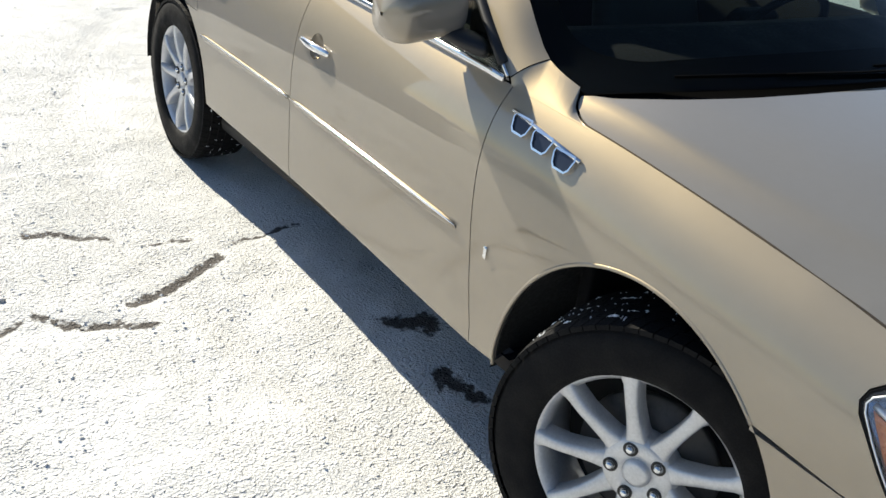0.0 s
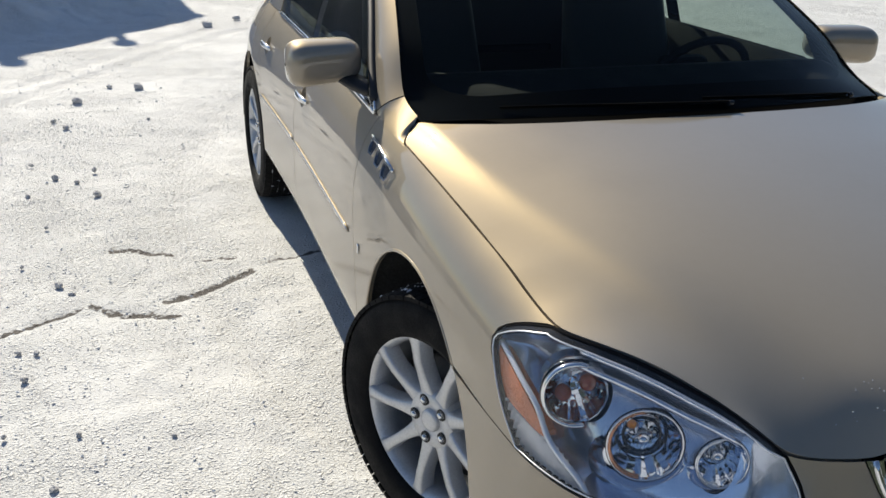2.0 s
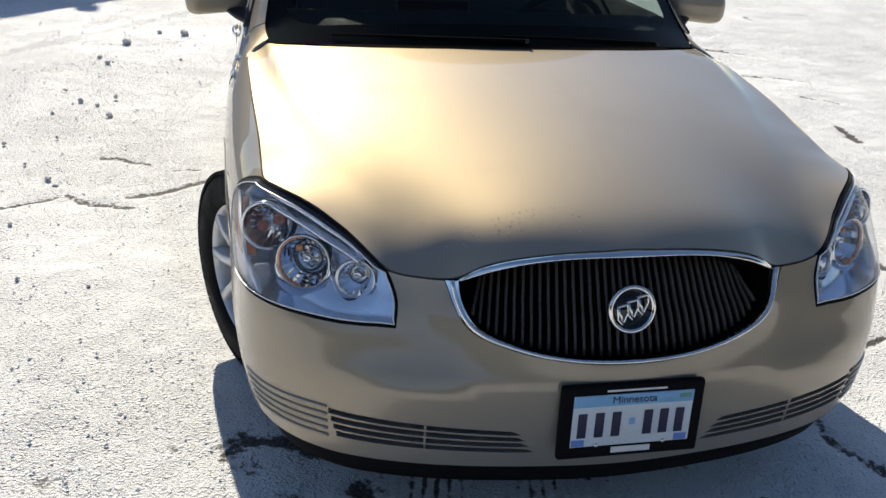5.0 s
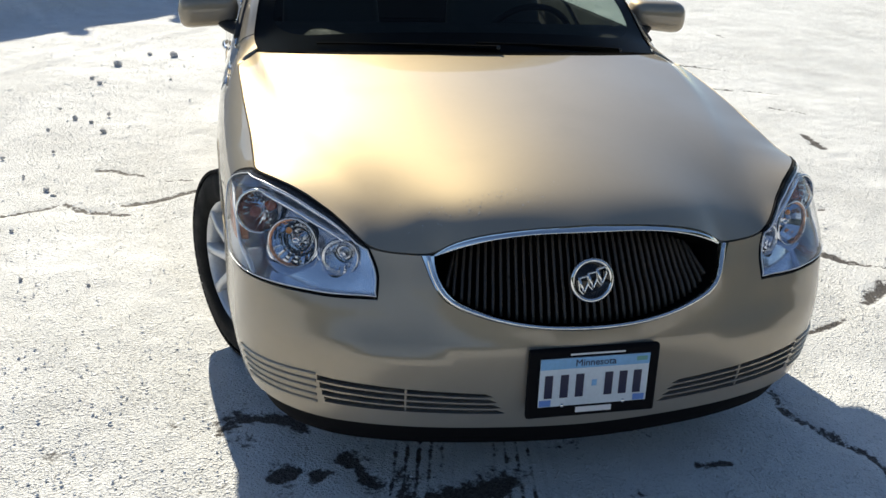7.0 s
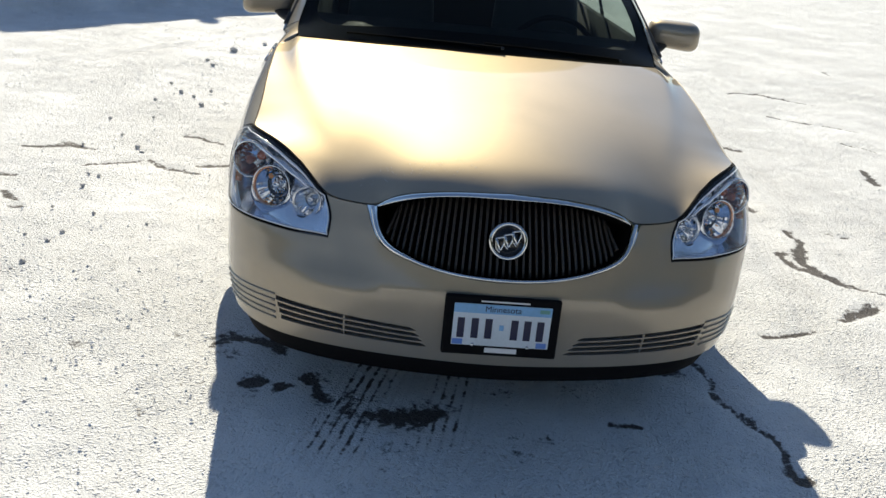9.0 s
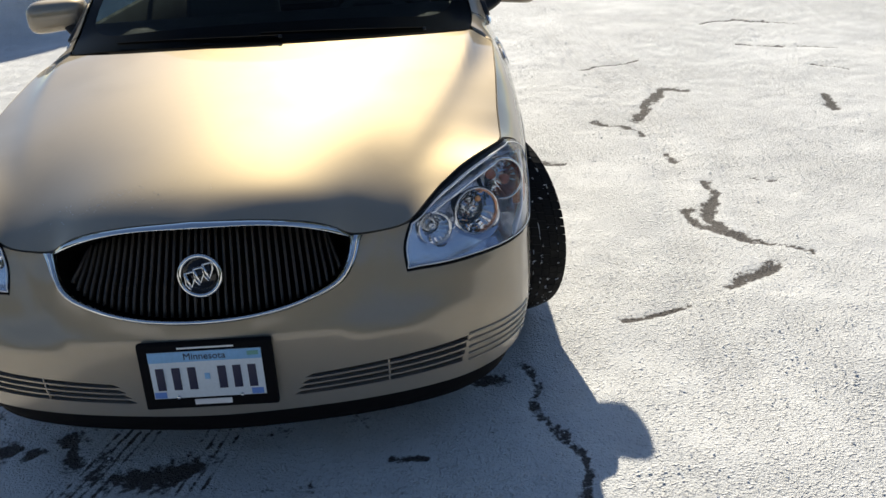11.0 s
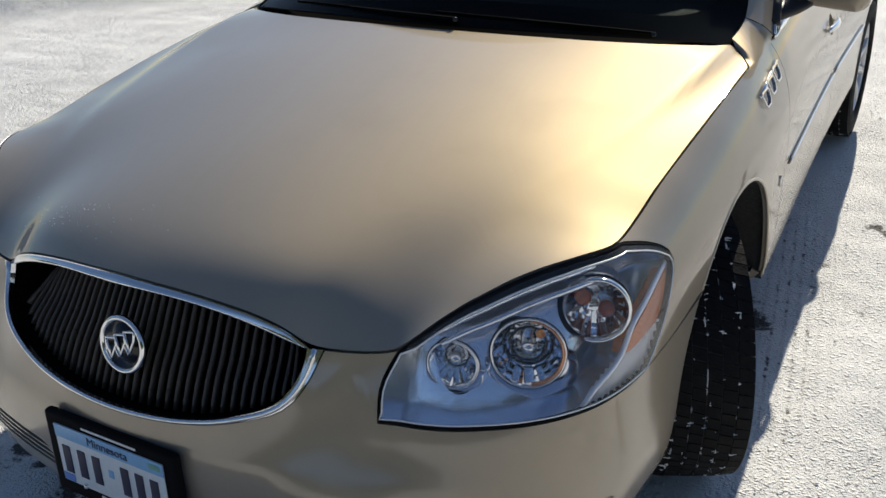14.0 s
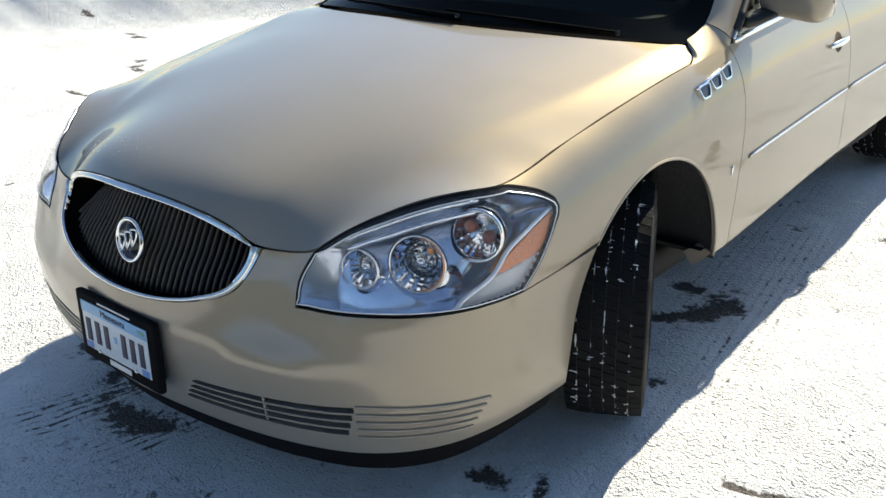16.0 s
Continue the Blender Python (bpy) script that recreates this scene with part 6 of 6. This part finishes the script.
# loose lumps of grey snow and ice -----------------------------------------------
def lump(seed, size):
    rng = np.random.default_rng(seed)
    bm = bmesh.new()
    bmesh.ops.create_icosphere(bm, subdivisions=2, radius=1)
    ph = rng.uniform(0, 6.28, (4, 3))
    dirs = rng.standard_normal((4, 3))
    for v in bm.verts:
        k = sum(math.sin(2.3 * v.co.dot(Vector(dirs[i])) + ph[i, 0]) for i in range(4))
        v.co *= size * (1 + 0.16 * k)
        v.co.z *= 0.72
    me = bpy.data.meshes.new("snow_lump")
    bm.to_mesh(me)
    bm.free()
    return me


lump_meshes = [lump(100 + k, 1.0) for k in range(6)]
for me in lump_meshes:
    me.materials.append(CLUMP)
LUMPS = [(-1.34, 6.47, 60), (-1.77, 6.09, 55), (-0.51, 9.33, 80), (-0.14, 9.77, 60), (-1.67, 4.41, 30), (-1.87, 4.31, 32), (-1.66, 3.99, 34), (-1.76, 4.22, 24), (-1.82, 2.86, 28), (-1.77, 2.76, 20), (-1.97, 3.09, 18), (-1.99, 4.02, 24), (-2.00, 4.59, 22), (-1.91, 2.11, 22), (-1.88, 2.29, 18)]
LUMPS_B = [(-1.94, 2.31, 15), (-1.95, 1.77, 16), (-1.74, 1.72, 16), (-1.54, 6.53, 34), (-1.83, 5.37, 34), (-1.32, 5.51, 22), (-1.47, 1.64, 12), (-1.89, 3.55, 17), (-1.85, 1.10, 22), (-1.80, 1.46, 20), (-1.83, 1.35, 18), (-1.95, 1.41, 14), (-2.13, 2.84, 15), (-1.44, 1.22, 9), (-2.14, 3.44, 20), (-1.87, 1.03, 12), (-1.46, 0.04, 10), (-1.91, 5.57, 30)]
for k, (x, y, mm) in enumerate(LUMPS + LUMPS_B):
    ob = new("snow_lump", lump_meshes[k % 6])
    r = mm / 1000 * 0.62
    ob.matrix_world = pose(x, y, r * 0.42, 0, 0, 57 * k) @ Matrix.Diagonal((r, r * 0.85, r, 1))
    tagged(ob, "grey lump of ice and snow lying on the packed snow", "snow lump", "snow lumps on the lot")


def crumbs():
    rng = np.random.default_rng(7)
    # a coarse crumb: every crumb is a squashed octahedron
    ov = np.array([(1, 0, 0), (-1, 0, 0), (0, 1, 0), (0, -1, 0), (0, 0, 1), (0, 0, -0.6)], float)
    of = [(0, 2, 4), (2, 1, 4), (1, 3, 4), (3, 0, 4), (2, 0, 5), (1, 2, 5), (3, 1, 5), (0, 3, 5)]
    verts, faces = [], []
    for k in range(1500):
        y = rng.uniform(-0.5, 9.5)
        mid = -1.75 + 0.25 * math.sin(y * 0.6)
        if k < 900:
            x = mid + rng.normal(0, 0.42)
        else:
            x, y = rng.uniform(-3.2, 3.4), rng.uniform(-1.4, 7.5)
            if abs(x) < 0.9 and 0.2 < y < 4.9:
                continue
        r = 0.002 + 0.006 * rng.random() ** 3 + (0.002 if y > 4 else 0)
        q = ov * (1 + rng.uniform(-0.35, 0.35, (6, 1))) * r
        a = rng.uniform(0, 6.28)
        q = np.stack([q[:, 0] * math.cos(a) - q[:, 1] * math.sin(a), q[:, 0] * math.sin(a) + q[:, 1] * math.cos(a), q[:, 2] * 0.8], 1)
        i = len(verts)
        verts += [tuple(v) for v in q + (x, y, r * 0.35)]
        faces += [tuple(i + c for c in f) for f in of]
    return raw("snow_crumbs", verts, faces, False)


tagged(part("snow_crumbs", crumbs(), SNOWBIT), "small crumbs of grey snow and grit scattered over the lot", "snow crumbs", kind="stuff")


def grains():
    """Loose grains and broken crust, thick where the snow is rough."""
    rng = np.random.default_rng(23)
    ov = np.array([(1, 0, 0), (-1, 0, 0), (0, 1, 0), (0, -1, 0), (0, 0, 1), (0, 0, -0.6)], float)
    of = np.array([(0, 2, 4), (2, 1, 4), (1, 3, 4), (3, 0, 4), (2, 0, 5), (1, 2, 5), (3, 1, 5), (0, 3, 5)])
    n = 60000
    x, y = rng.uniform(-3.2, 3.4, n), rng.uniform(-1.3, 5.5, n)
    rough = fbm(x, y, 0.9, 51, 3) + 0.8 * np.exp(-((x + 2.0) / 0.9) ** 2)
    keep = (rough + rng.normal(0, 0.5, n) > 0.25) & ~((np.abs(x) < 0.88) & (y > 0.0) & (y < 4.9))
    x, y = x[keep][:15000], y[keep][:15000]
    n = len(x)
    r = 0.0018 + 0.0052 * rng.random(n) ** 3
    a = rng.uniform(0, 6.28, n)
    q = ov[None] * (1 + rng.uniform(-0.4, 0.4, (n, 6, 1))) * r[:, None, None]
    c, s = np.cos(a)[:, None], np.sin(a)[:, None]
    v = np.stack([q[..., 0] * c - q[..., 1] * s + x[:, None], q[..., 0] * s + q[..., 1] * c + y[:, None], q[..., 2] * 0.6 + (r * 0.2)[:, None]], -1)
    f = of[None] + 6 * np.arange(n)[:, None, None]
    return raw("snow_grains", v.reshape(-1, 3), f.reshape(-1, 3), False)


tagged(part("snow_grains", grains(), SNOWBIT), "white grains of broken snow crust scattered over the lot", "snow grains", kind="stuff")


def ice_specks():
    """Drops of frozen spray on the front of the hood."""
    rng = np.random.default_rng(41)
    ov = np.array([(1, 0, 0), (-1, 0, 0), (0, 1, 0), (0, -1, 0), (0, 0, 0.6), (0, 0, -0.2)], float)
    of = [(0, 2, 4), (2, 1, 4), (1, 3, 4), (3, 0, 4), (2, 0, 5), (1, 2, 5), (3, 1, 5), (0, 3, 5)]
    at = np.stack([rng.normal(-0.22, 0.13, 110), rng.normal(0.185, 0.025, 110)], 1)
    at = at[at[:, 1] > 0.12 + 0.3 * at[:, 0] ** 2]
    place, _ = hood_surface(at[:, 0], at[:, 1])
    place = true_size(place)
    verts, faces = [], []
    for p in place:
        i, r = len(verts), 0.0006 + 0.0012 * rng.random() ** 2
        verts += [tuple(v) for v in ov * r * (1 + rng.uniform(-0.3, 0.3, (6, 1))) + p]
        faces += [tuple(i + c for c in f) for f in of]
    return raw("ice_specks", verts, faces, False)


tagged(part("ice_specks", ice_specks(), SNOWBIT), "white specks of frozen spray on the front of the hood", "ice specks", kind="stuff")
